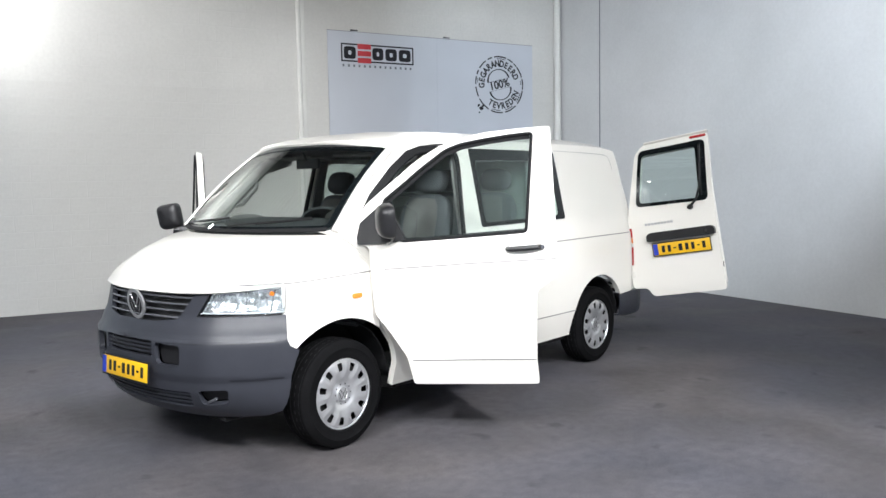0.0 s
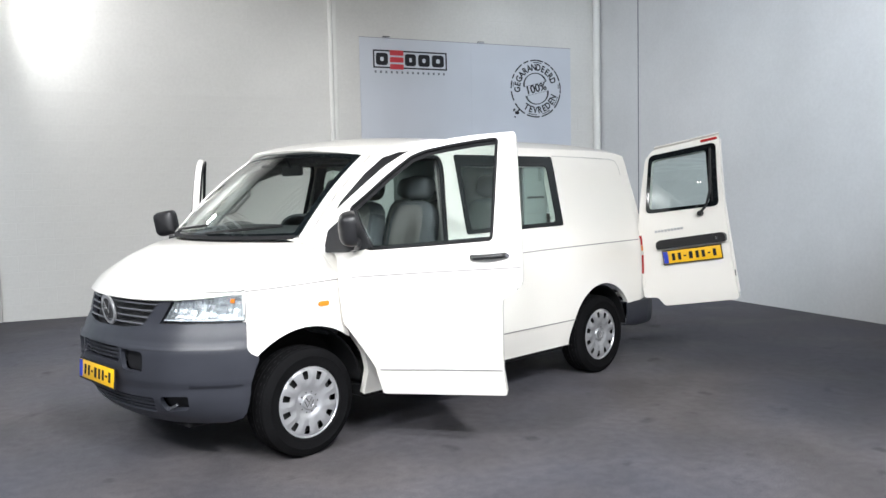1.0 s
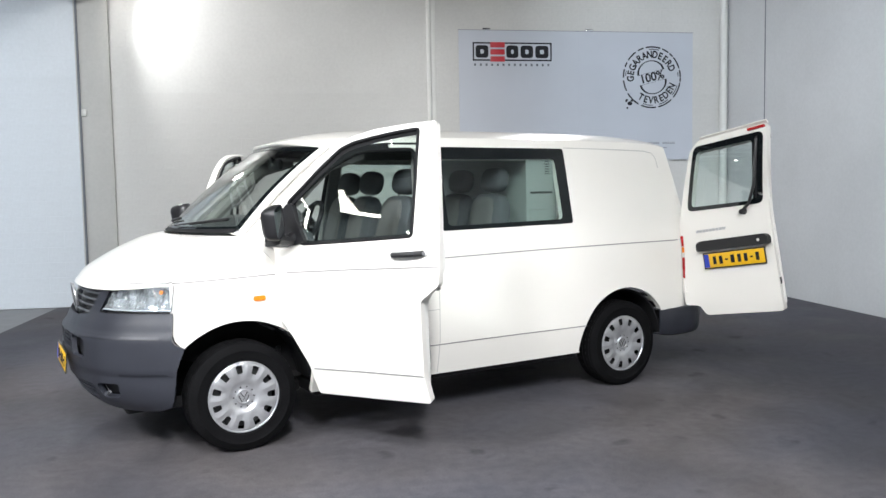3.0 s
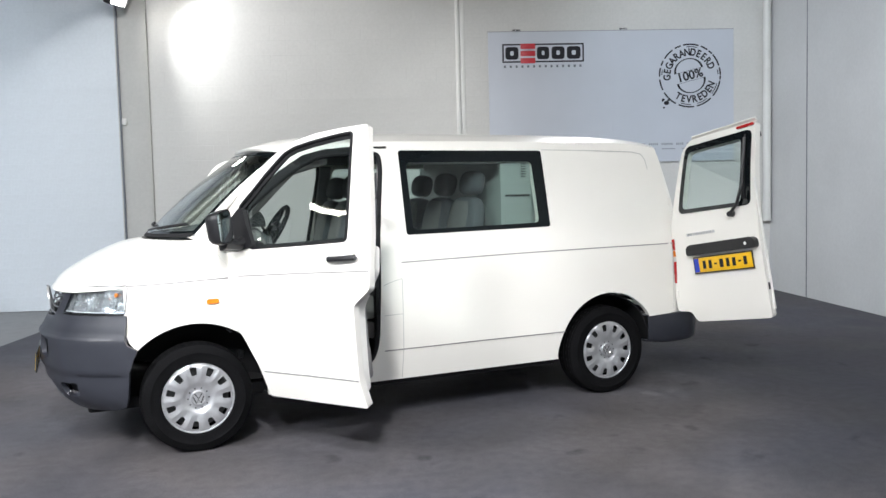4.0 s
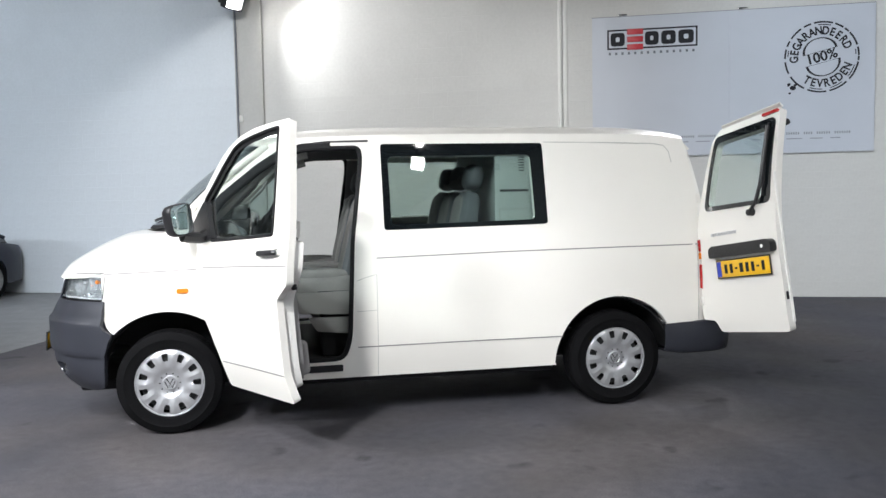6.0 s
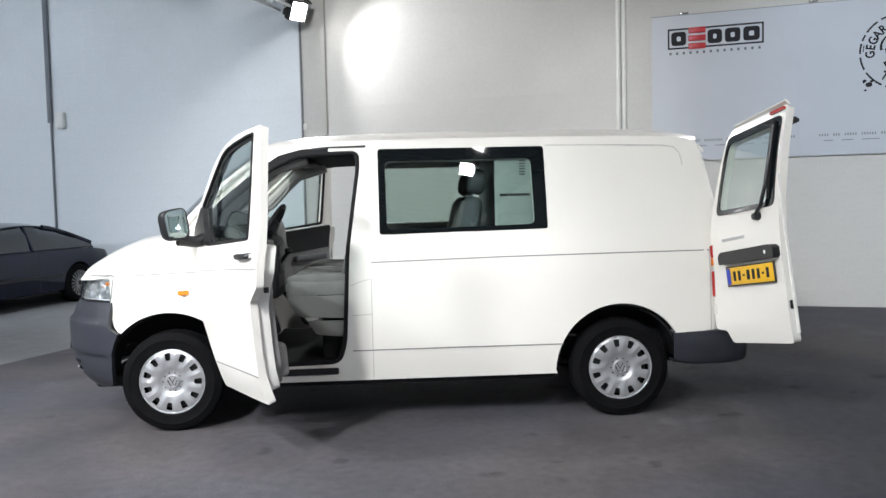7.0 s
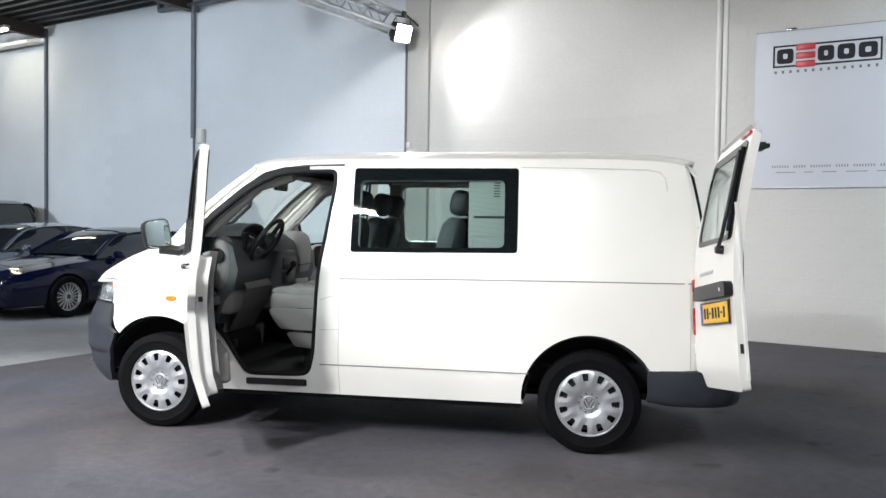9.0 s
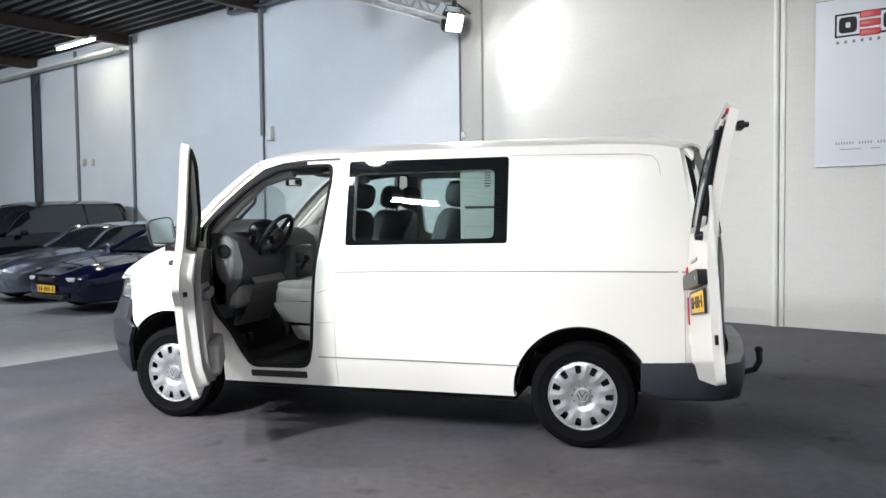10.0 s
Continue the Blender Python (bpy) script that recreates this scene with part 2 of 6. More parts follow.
def panel(outline, holes, fmap, step=0.06, thick=0.01, lift=0.0, rim=0.0):
    """A curved sheet with thickness: a flat outline with holes, laid on the surface fmap(u, v). It grows from lift to lift - thick along the normal."""
    from mathutils.geometry import delaunay_2d_cdt

    rings = [resample(r, step) for r in (outline, *holes)]
    pts, edges = [], []
    for r in rings:
        n0 = len(pts)
        pts += r
        edges += [(n0 + i, n0 + (i + 1) % len(r)) for i in range(len(r))]
    lo, hi = np.min(rings[0], 0), np.max(rings[0], 0)
    gx, gy = np.meshgrid(np.arange(lo[0] + step / 2, hi[0], step), np.arange(lo[1] + step / 2, hi[1], step))
    gx, gy = gx.ravel(), gy.ravel()
    ok = inside(gx, gy, rings[0])
    for r in rings[1:]:
        ok &= ~inside(gx, gy, r)
    for r in rings:
        ok &= away(gx, gy, r, 0.55 * step)
    pts = [Vector(p) for p in pts] + [Vector(p) for p in zip(gx[ok], gy[ok])]
    vs, _, fs, _, _, _ = delaunay_2d_cdt(pts, edges, [], 0, 1e-6)
    cx = np.array([sum(vs[i][0] for i in f) / 3 for f in fs])
    cy = np.array([sum(vs[i][1] for i in f) / 3 for f in fs])
    keep = inside(cx, cy, rings[0])
    for r in rings[1:]:
        keep &= ~inside(cx, cy, r)
    fs = [f for f, k in zip(fs, keep) if k]
    bm = bmesh.new()
    top, low = {}, {}
    for i in {i for f in fs for i in f}:
        p, n = Vector(fmap(*vs[i])), normal_of(fmap, *vs[i])
        top[i] = bm.verts.new(p + n * lift)
        low[i] = bm.verts.new(p + n * (lift - thick))
    seen = {}
    for f in fs:
        bm.faces.new([top[i] for i in f])
        bm.faces.new([low[i] for i in reversed(f)])
        for a, b in zip(f, (*f[1:], f[0])):
            seen[(a, b)] = True
    for a, b in seen:
        if (b, a) not in seen:
            bm.faces.new((top[b], top[a], low[a], low[b]))
    return bm


def grid(rows, closed=False, caps=False):
    """Quads between rows of points."""
    bm = bmesh.new()
    vs = [[bm.verts.new(p) for p in r] for r in rows]
    n = len(vs[0])
    for a, b in zip(vs[:-1], vs[1:]):
        for i in range(n if closed else n - 1):
            j = (i + 1) % n
            bm.faces.new((a[i], a[j], b[j], b[i]))
    if caps:
        bm.faces.new(list(reversed(vs[0])))
        bm.faces.new(vs[-1])
    bmesh.ops.recalc_face_normals(bm, faces=bm.faces)
    return bm


def thicken(bm, depth):
    """Gives an open sheet a thickness against its normals."""
    bm.normal_update()
    bmesh.ops.solidify(bm, geom=bm.faces[:], thickness=depth)
    bmesh.ops.recalc_face_normals(bm, faces=bm.faces)
    return bm


def tube(points, radius, closed=False, n=8, flat=1.0):
    pts = [Vector(p) for p in points]
    k = len(pts)
    rows, up = [], None
    for i, p in enumerate(pts):
        t = (pts[(i + 1) % k] - pts[i - 1]) if closed or 0 < i < k - 1 else (pts[1] - pts[0] if i == 0 else pts[-1] - pts[-2])
        t.normalize()
        if up is None:
            up = t.orthogonal().normalized()
        up = (up - t * up.dot(t)).normalized()
        side = t.cross(up)
        rows.append([p + (up * math.cos(a) * flat + side * math.sin(a)) * radius for a in (2 * math.pi * j / n for j in range(n))])
    if closed:
        rows.append(rows[0])
    bm = grid(rows, closed=True, caps=not closed)
    if closed:
        bmesh.ops.remove_doubles(bm, verts=bm.verts, dist=1e-6)
        bmesh.ops.recalc_face_normals(bm, faces=bm.faces)
    return bm


def strip(points, fmap, width, high, lift=0.0, closed=False):
    """A flat band along a line on the surface fmap, proud of it by high."""
    pts = [Vector(p) for p in points]
    k, rows = len(pts), []
    for i, p in enumerate(pts):
        a, b = (pts[i - 1], pts[(i + 1) % k]) if closed else (pts[max(i - 1, 0)], pts[min(i + 1, k - 1)])
        d = (b - a).normalized()
        s = Vector((-d.y, d.x)) * width / 2
        l, r = p + s, p - s
        nl, nr = normal_of(fmap, *l), normal_of(fmap, *r)
        fl, fr = Vector(fmap(*l)), Vector(fmap(*r))
        rows.append([fl + nl * (lift - 0.004), fl + nl * (lift + high), fr + nr * (lift + high), fr + nr * (lift - 0.004)])
    if closed:
        rows.append(rows[0])
    bm = grid(rows, closed=True, caps=not closed)
    if closed:
        bmesh.ops.remove_doubles(bm, verts=bm.verts, dist=1e-6)
        bmesh.ops.recalc_face_normals(bm, faces=bm.faces)
    return bm


def box(lo, hi, bevel=0.0, segments=2, m=None):
    bm = bmesh.new()
    bmesh.ops.create_cube(bm, size=1)
    lo, hi = Vector(lo), Vector(hi)
    for v in bm.verts:
        v.co = Vector([(lo[i] + hi[i]) / 2 + v.co[i] * (hi[i] - lo[i]) for i in range(3)])
    if bevel:
        bmesh.ops.bevel(bm, geom=bm.edges[:], offset=bevel, segments=segments, profile=0.5, affect="EDGES")
    if m is not None:
        bm.transform(m)
    return bm


def join(*bms):
    out = bmesh.new()
    for b in bms:
        me = bpy.data.meshes.new("tmp")
        b.to_mesh(me)
        b.free()
        out.from_mesh(me)
        bpy.data.meshes.remove(me)
    return out


def lathe(profile, n=48, axis="y"):
    """Turned shape: profile of (radius, along)."""
    rows = []
    for r, a in profile:
        ring = []
        for j in range(n):
            w = 2 * math.pi * j / n
            ring.append((r * math.cos(w), a, r * math.sin(w)) if axis == "y" else (r * math.cos(w), r * math.sin(w), a))
        rows.append(ring)
    bm = grid(rows, closed=True)
    bmesh.ops.remove_doubles(bm, verts=bm.verts, dist=1e-6)
    bmesh.ops.recalc_face_normals(bm, faces=bm.faces)
    return bm


def text(words, size, depth=0.002, bold=0.0):
    """Letters as a mesh, standing in the xz plane, facing -y, centred."""
    data = bpy.data.curves.new("words", "FONT")
    data.body, data.size, data.extrude, data.align_x, data.align_y, data.offset = words, size, depth, "CENTER", "CENTER", bold
    ob = new("words", data)
    bpy.context.view_layer.update()
    me = bpy.data.meshes.new_from_object(ob.evaluated_get(bpy.context.evaluated_depsgraph_get()))
    bm = bmesh.new()
    bm.from_mesh(me)
    bpy.data.objects.remove(ob)
    bpy.data.meshes.remove(me)
    bm.transform(pose(0, 0, 0, 90))
    return bm


def soft_block(lo, hi, bevel, sag=0.0):
    bm = box(lo, hi, bevel, 4)
    bmesh.ops.subdivide_edges(bm, edges=[e for e in bm.edges if e.calc_length() > 0.12], cuts=3, use_grid_fill=True)
    c, s = (Vector(lo) + Vector(hi)) / 2, (Vector(hi) - Vector(lo)) / 2
    for v in bm.verts:
        d = v.co - c
        k = (1 - min(1, abs(d.y) / s.y) ** 2) * (1 - min(1, abs(d.x) / s.x) ** 2)
        if d.z > 0:
            v.co.z -= sag * k
    return bm


def cushion(centre, size, power=2.6):
    """A stuffed, rounded block: a superellipsoid."""
    bm = bmesh.new()
    bmesh.ops.create_uvsphere(bm, u_segments=24, v_segments=14, radius=1.0)
    for v in bm.verts:
        n = sum(abs(c) ** power for c in v.co) ** (1 / power)
        v.co = Vector([centre[i] + size[i] / 2 * v.co[i] / n for i in range(3)])
    return bm


# ---------- the hall ----------
WALL_WHITE = mat("white_painted_block", (0.555, 0.55, 0.525), 0.75, grain=0.03, scale=25, stain=0.05, stain_scale=0.9, bump=0.5, bump_scale=60)
WALL_COOL = mat("cool_white_painted_block", (0.568, 0.60, 0.624), 0.72, grain=0.03, scale=25, stain=0.06, stain_scale=0.7, bump=0.5, bump_scale=60)
# the white wall's colour, about a fifth darker, for the pillar only
PILLAR = mat("darker_pillar_tone", (0.44, 0.435, 0.41), 0.75, grain=0.03, scale=25, stain=0.05, stain_scale=0.9, bump=0.4, bump_scale=60)
WALL_SIDE = mat("pale_painted_wall", (0.55, 0.555, 0.555), 0.75, grain=0.03, scale=25, stain=0.06, stain_scale=0.8, bump=0.4, bump_scale=60)
CARPET = mat("charcoal_floor_covering", (0.066, 0.066, 0.080), 0.72, gloss=0.25, grain=0.26, scale=110, mid=0.15, mid_scale=13, stain=0.2, stain_scale=1.6, bump=0.6, bump_scale=260, tint=(0.078, 0.071, 0.074), tint_scale=0.45, smudge=0.45)
CONCRETE = mat("bare_concrete", (0.20, 0.20, 0.202), 0.55, grain=0.12, scale=60, mid=0.1, mid_scale=5, stain=0.24, stain_scale=0.8, bump=0.3, bump_scale=90)
DECK = mat("dark_steel_deck", (0.045, 0.045, 0.05), 0.5, metal=0.3, stain=0.25, stain_scale=1.5)
BEAM = mat("brown_painted_beam", (0.06, 0.042, 0.035), 0.6, stain=0.2, stain_scale=3)
PIPE_WHITE = mat("white_conduit", (0.60, 0.60, 0.57), 0.45, stain=0.05, stain_scale=3)
PIPE_BLUE = mat("dark_blue_grey_steel", (0.06, 0.07, 0.085), 0.5, stain=0.15, stain_scale=3)
PIPE_DARK = mat("dark_grey_conduit", (0.13, 0.14, 0.16), 0.5, stain=0.1, stain_scale=3)
PRINT_GREY = mat("grey_print", (0.23, 0.24, 0.26), 0.45, stain=0.05)
POSTER = mat("light_blue_grey_board", (0.485, 0.512, 0.558), 0.42, stain=0.03, stain_scale=1.2)
BOARD_RED = mat("red_board_print", (0.45, 0.03, 0.04), 0.4, stain=0.06, stain_scale=8)
ALU = mat("aluminium", (0.6, 0.61, 0.62), 0.3, metal=0.9, stain=0.08, stain_scale=6)
LAMP_GLOW = glow_mat("lamp_glow", (1.0, 0.98, 0.95), 60.0)
TUBE_GLOW = glow_mat("tube_glow", (1.0, 0.96, 0.86), 20.0)

YB, XS, TOP, XW, YS = 6.315, 7.228, 5.85, -30.0, -13.0

structure("floor", box((XW - 0.3, YS - 0.3, -0.2), (XS + 0.3, YB + 0.3, -0.008)), CONCRETE, "worn light grey concrete hall floor")
structure("floor_covering", box((-2.85, YS + 0.001, -0.007), (XS - 0.001, YB - 0.001, 0.0), 0.002, 1), CARPET, "charcoal floor covering under the van")


BLOCK_W, BLOCK_H, JOINT = 0.44, 0.215, 0.003


def block_wall(name, x0, x1, z1, material, label):
    """The thick core of a painted block wall along the back; its blocks are laid by lay_blocks."""
    return structure(name, box((x0, YB, 0.0), (x1, YB + 0.25, z1)), material, label)


def block_mesh(w, h, material):
    e, y = 0.003, -0.0014
    a, b, c, d = JOINT / 2, w - JOINT / 2, JOINT / 2, h - JOINT / 2
    me = bpy.data.meshes.new("block")
    me.from_pydata([(a, 0, c), (b, 0, c), (b, 0, d), (a, 0, d), (a + e, y, c + e), (b - e, y, c + e), (b - e, y, d - e), (a + e, y, d - e)], [], [(4, 5, 6, 7), (0, 1, 5, 4), (1, 2, 6, 5), (2, 3, 7, 6), (3, 0, 4, 7)])
    me.materials.append(material)
    return me


def lay_blocks(wall, x0, x1, z1, material, near):
    """Blocks in bond, slightly uneven; those in the stretch near = (x0, x1, z1) are parts, the rest is one mesh."""
    rng = random.Random(7)
    kinds, verts, faces = {}, [], []
    row, z = 0, 0.0
    while z < z1 - 0.03:
        h = min(BLOCK_H, z1 - z)
        x = x0 - (BLOCK_W / 2 if row % 2 else 0)
        while x < x1 - 0.03:
            a, w = max(x, x0), min(x + BLOCK_W, x1) - max(x, x0)
            if w > 0.03:
                key = (round(w, 3), round(h, 3))
                if key not in kinds:
                    kinds[key] = block_mesh(w, h, material)
                y = YB - 0.0004 * rng.random()
                if near[0] <= a and a + w <= near[1] + 0.01 and z < near[2]:
                    ob = new("block", kinds[key])
                    ob.parent = wall
                    ob.matrix_basis = Matrix.Translation((a, y, z))
                else:
                    n = len(verts)
                    verts += [(a + v.co.x, y + v.co.y, z + v.co.z) for v in kinds[key].vertices]
                    faces += [tuple(n + i for i in p.vertices) for p in kinds[key].polygons]
            x += BLOCK_W
        z += BLOCK_H
        row += 1
    me = bpy.data.meshes.new("blockwork")
    me.from_pydata(verts, [], faces)
    me.materials.append(material)
    ob = new("blockwork", me)
    ob.parent = wall
    tagged(ob, "painted blocks with recessed joints", kind="stuff")


wall_white = block_wall("wall_back_white", -2.0, XS, 6.4, WALL_WHITE, "warm white painted block wall behind the stand")
wall_blue = block_wall("wall_back_blue", XW, -2.45, 6.4, WALL_COOL, "cool bluish white painted block wall")
structure("pillar", box((-2.45, YB - 0.06, 0.0), (-2.0, YB + 0.25, 6.4), 0.008), PILLAR, "grey-white wall pillar")
structure("wall_side", box((XS, YS, 0), (XS + 0.25, YB + 0.25, 6.4)), WALL_SIDE, "white painted side wall with a panel joint")
# the next two walls are unseen, added to close the hall for bounce
structure("wall_far", box((XW - 0.25, YS, 0), (XW, YB + 0.25, 6.4)), WALL_COOL, "pale unseen wall closing the far end of the hall")
structure("wall_behind", box((XW, YS - 0.25, 0), (XS + 0.25, YS, 6.4)), WALL_WHITE, "plain white unseen wall closing the hall")
structure("panel_joint", box((XS - 0.004, 5.18, 0.0), (XS + 0.01, 5.20, 6.4)), PIPE_DARK, "thin vertical joint in the side wall")

# dark trapezoid steel deck over the hall
verts, faces = [], []
x = YS - 0.2
prof = []
while x < YB + 0.3:
    prof += [(x, 5.86), (x + 0.10, 5.86), (x + 0.14, 5.77), (x + 0.24, 5.77)]
    x += 0.28
for px, pz in prof:
    verts += [(XW - 0.2, px, pz), (XS + 0.2, px, pz), (XW - 0.2, px, 6.3), (XS + 0.2, px, 6.3)]
for i in range(len(prof) - 1):
    a, b = 4 * i, 4 * i + 4
    faces += [(a + 1, b + 1, b, a), (a + 2, b + 2, b + 3, a + 3)]
me = bpy.data.meshes.new("ceiling")
me.from_pydata(verts, [], faces)
me.materials.append(DECK)
ceiling = new("ceiling", me)
ceiling.matrix_basis = ROOM
tagged(ceiling, "dark profiled steel deck ceiling", kind="structure")


def i_beam(lo, hi, high, wide, along):
    """An I section between two points along x or y."""
    t = 0.02
    (x0, y0, z0), (x1, y1, z1) = lo, hi
    if along == "y":
        return join(box((x0 - wide / 2, y0, z0 - t), (x0 + wide / 2, y1, z0)), box((x0 - t / 2, y0, z0 - high + t), (x0 + t / 2, y1, z0 - t)), box((x0 - wide / 2, y0, z0 - high), (x0 + wide / 2, y1, z0 - high + t)))
    return join(box((x0, y0 - wide / 2, z0 - t), (x1, y0 + wide / 2, z0)), box((x0, y0 - t / 2, z0 - high + t), (x1, y0 + t / 2, z0 - t)), box((x0, y0 - wide / 2, z0 - high), (x1, y0 + wide / 2, z0 - high + t)))


for x in (-7.45, -12.3, -17.0, -21.7, -26.4, -2.75, 2.0, 6.4):
    structure("roof_beam", i_beam((x, YS, 5.768), (x, YB - 0.05, 5.768), 0.27, 0.16, "y"), BEAM, "brown painted steel roof beam")
for y in (2.2, -2.0, -6.5):
    structure("purlin", i_beam((XW, y, 5.495), (XS, y, 5.495), 0.12, 0.08, "x"), BEAM, "brown painted steel purlin")
structure("column", join(box((-17.04, YB - 0.20, 0.0), (-17.02, YB - 0.02, 5.49)), box((-17.02, YB - 0.12, 0.0), (-16.92, YB - 0.10, 5.49)), box((-16.92, YB - 0.20, 0.0), (-16.90, YB - 0.02, 5.49)), tube([(-16.9, YB - 0.2, 4.9), (-16.55, YB - 0.2, 5.30)], 0.03, n=6)), PIPE_BLUE, "dark steel column against the wall")
structure("cable_tray", join(box((-20, YB - 0.40, 5.34), (-12.4, YB - 0.16, 5.35)), box((-20, YB - 0.40, 5.34), (-12.4, YB - 0.39, 5.42)), box((-20, YB - 0.17, 5.34), (-12.4, YB - 0.16, 5.42))), PIPE_WHITE, "pale cable tray along the wall")
structure("gutter_rail", join(box((-8.3, YB - 0.2, 5.56), (-6.3, YB - 0.08, 5.63), 0.01), box((-8.3, YB - 0.2, 5.63), (-8.22, YB - 0.08, 5.76)), box((-7.3, YB - 0.2, 5.45), (-7.22, YB - 0.08, 5.56))), PIPE_DARK, "dark steel bracket at the wall top")

# conduits and boxes on the walls
structure("conduit", tube([(2.50, YB - 0.034, 0), (2.50, YB - 0.034, 6.3)], 0.035, n=12), PIPE_WHITE, "white vertical pipe on the white wall")
structure("conduit", box((2.537, YB - 0.022, 0.0), (2.60, YB - 0.003, 6.3), 0.004), PIPE_WHITE, "white cable duct beside the pipe")
structure("conduit", tube([(7.15, YB - 0.072, 1.05), (7.15, YB - 0.072, 6.3)], 0.062, n=12), PIPE_WHITE, "white vertical pipe in the corner")
structure("conduit", tube([(-7.43, YB - 0.05, 3.05), (-7.43, YB - 0.05, 5.55)], 0.045, n=10), PIPE_DARK, "dark grey vertical cable pipe")
structure("conduit", tube([(-7.43, YB - 0.03, 0.0), (-7.43, YB - 0.03, 3.05)], 0.02, n=8), PIPE_DARK, "thin grey cable pipe")
structure("conduit", tube([(-12.25, YB - 0.03, 0.0), (-12.25, YB - 0.03, 5.7)], 0.045, n=8), PIPE_DARK, "thin grey cable pipe")
structure("conduit", tube([(-14.9, YB - 0.03, 0.0), (-14.9, YB - 0.03, 5.7)], 0.045, n=8), PIPE_DARK, "thin grey cable pipe")


def wall_box(x, z, w, h, label):
    t = thing("junction_box", label, "junction box", ROOM @ pose(x, YB - 0.005, z))
    part("case", box((-w / 2, -0.09, -h / 2), (w / 2, 0.0, h / 2), 0.012), PIPE_WHITE, t)
    part("cover", box((-w / 2 + 0.015, -0.1, -h / 2 + 0.015), (w / 2 - 0.015, -0.088, h / 2 - 0.015), 0.004), PIPE_WHITE, t)


wall_box(-7.2, 3.08, 0.17, 0.28, "small white plastic junction box on the bluish wall")
wall_box(-14.62, 2.85, 0.16, 0.17, "small white plastic socket box on the bluish wall")
wall_box(-14.2, 2.83, 0.16, 0.17, "small white plastic socket box on the bluish wall")
structure("conduit", tube([(-2.41, YB - 0.08, 0.0), (-2.41, YB - 0.08, 4.4)], 0.016, n=8), PIPE_DARK, "thin grey cable pipe")
wall_box(-2.36, 2.72, 0.07, 0.1, "small white switch box on the wall pillar")


# the board with the print
def board():
    x0, x1, z0, z1 = 2.95, 6.655, 1.985, 3.935
    t = thing("wall_board", "light blue-grey advertising board with black stamp print", "sign", ROOM @ pose(x0, YB - 0.008, z0))
    w, h = x1 - x0, z1 - z0
    for i in range(2):
        part("sheet", box((i * w / 2 + 0.0006, -0.022, 0.0), ((i + 1) * w / 2 - 0.0006, 0.0, h), 0.001, 1), POSTER, t)
    part("edge_rail", box((-0.004, -0.026, h), (w + 0.004, 0.0, h + 0.009), 0.002, 1), PRINT_GREY, t, "thin grey top rail")
    part("edge_rail", box((-0.004, -0.026, -0.012), (w + 0.004, 0.0, 0.0), 0.002, 1), ALU, t, "aluminium bottom rail")
    for x in (0.42, 2.02):
        part("clip", box((x - 0.06, -0.05, h + 0.004), (x + 0.06, -0.03, h + 0.03), 0.004), CHROME, t)
    y = -0.0235

    def print_bar(name, a, b, c, d, m):
        part(name, box((a, y - 0.0015, c), (b, y + 0.001, d)), m, t)

    # the maker's mark as plain shapes: a black frame, red bars and dark blocks
    lx, lz, lw, lh = 0.21, 1.50, 1.22, 0.275
    f = 0.022
    frame_bm = join(box((lx, y - 0.0015, lz), (lx + lw, y + 0.001, lz + f)), box((lx, y - 0.0015, lz + lh - f), (lx + lw, y + 0.001, lz + lh)), box((lx, y - 0.0015, lz + f), (lx + f, y + 0.001, lz + lh - f)), box((lx + lw - f, y - 0.0015, lz + f), (lx + lw, y + 0.001, lz + lh - f)))
    part("mark_frame", frame_bm, INK, t)
    for k in range(3):
        part("mark_bar", box((lx + 0.27, y - 0.004, lz - 0.012 + 0.105 * k), (lx + 0.49, y + 0.001, lz + 0.066 + 0.105 * k), 0.01), BOARD_RED, t, "red printed bar")
    for a, b in ((0.045, 0.24), (0.515, 0.70), (0.735, 0.93), (0.965, 1.17)):
        ring = panel(rounded([(lx + a, lz + 0.045), (lx + b, lz + 0.045), (lx + b, lz + 0.23), (lx + a, lz + 0.23)], 0.05), [rounded([(lx + a + 0.072, lz + 0.105), (lx + b - 0.07, lz + 0.105), (lx + b - 0.07, lz + 0.17), (lx + a + 0.072, lz + 0.17)], 0.02)], lambda u, v: (u, y, v), 0.08, 0.002, 0.0015)
        part("mark_block", ring, INK, t)
    for k in range(14):
        print_bar("small_print", lx + 0.02 + k * 0.087, lx + 0.05 + k * 0.087, lz - 0.075, lz - 0.04, PIPE_DARK)

    # the round stamp, turned a little
    cx, cz, r = 3.035, 1.268, 0.475
    turn = 14.0

    def arc_band(r0, r1, a0, a1, n=10):
        rows = []
        for i in range(n + 1):
            w = radians(a0 + (a1 - a0) * i / n)
            c, s = math.cos(w), math.sin(w)
            rows.append([(cx + r0 * c, y + 0.001, cz + r0 * s), (cx + r0 * c, y - 0.0015, cz + r0 * s), (cx + r1 * c, y - 0.0015, cz + r1 * s), (cx + r1 * c, y + 0.001, cz + r1 * s)])
        return grid(rows, closed=True, caps=True)

    rng = random.Random(3)
    a = 0.0
    while a < 360:
        d = 8 + 26 * rng.random() if not 200 < a < 300 else 30
        part("stamp_ring", arc_band(r - 0.022, r, a, min(a + d, 359)), INK, t)
        if rng.random() < 0.6:
            part("stamp_ring", arc_band(r - 0.052, r - 0.04, a + 2, min(a + d * 0.8, 359)), INK, t)
        a += d + 2 + 4 * rng.random()
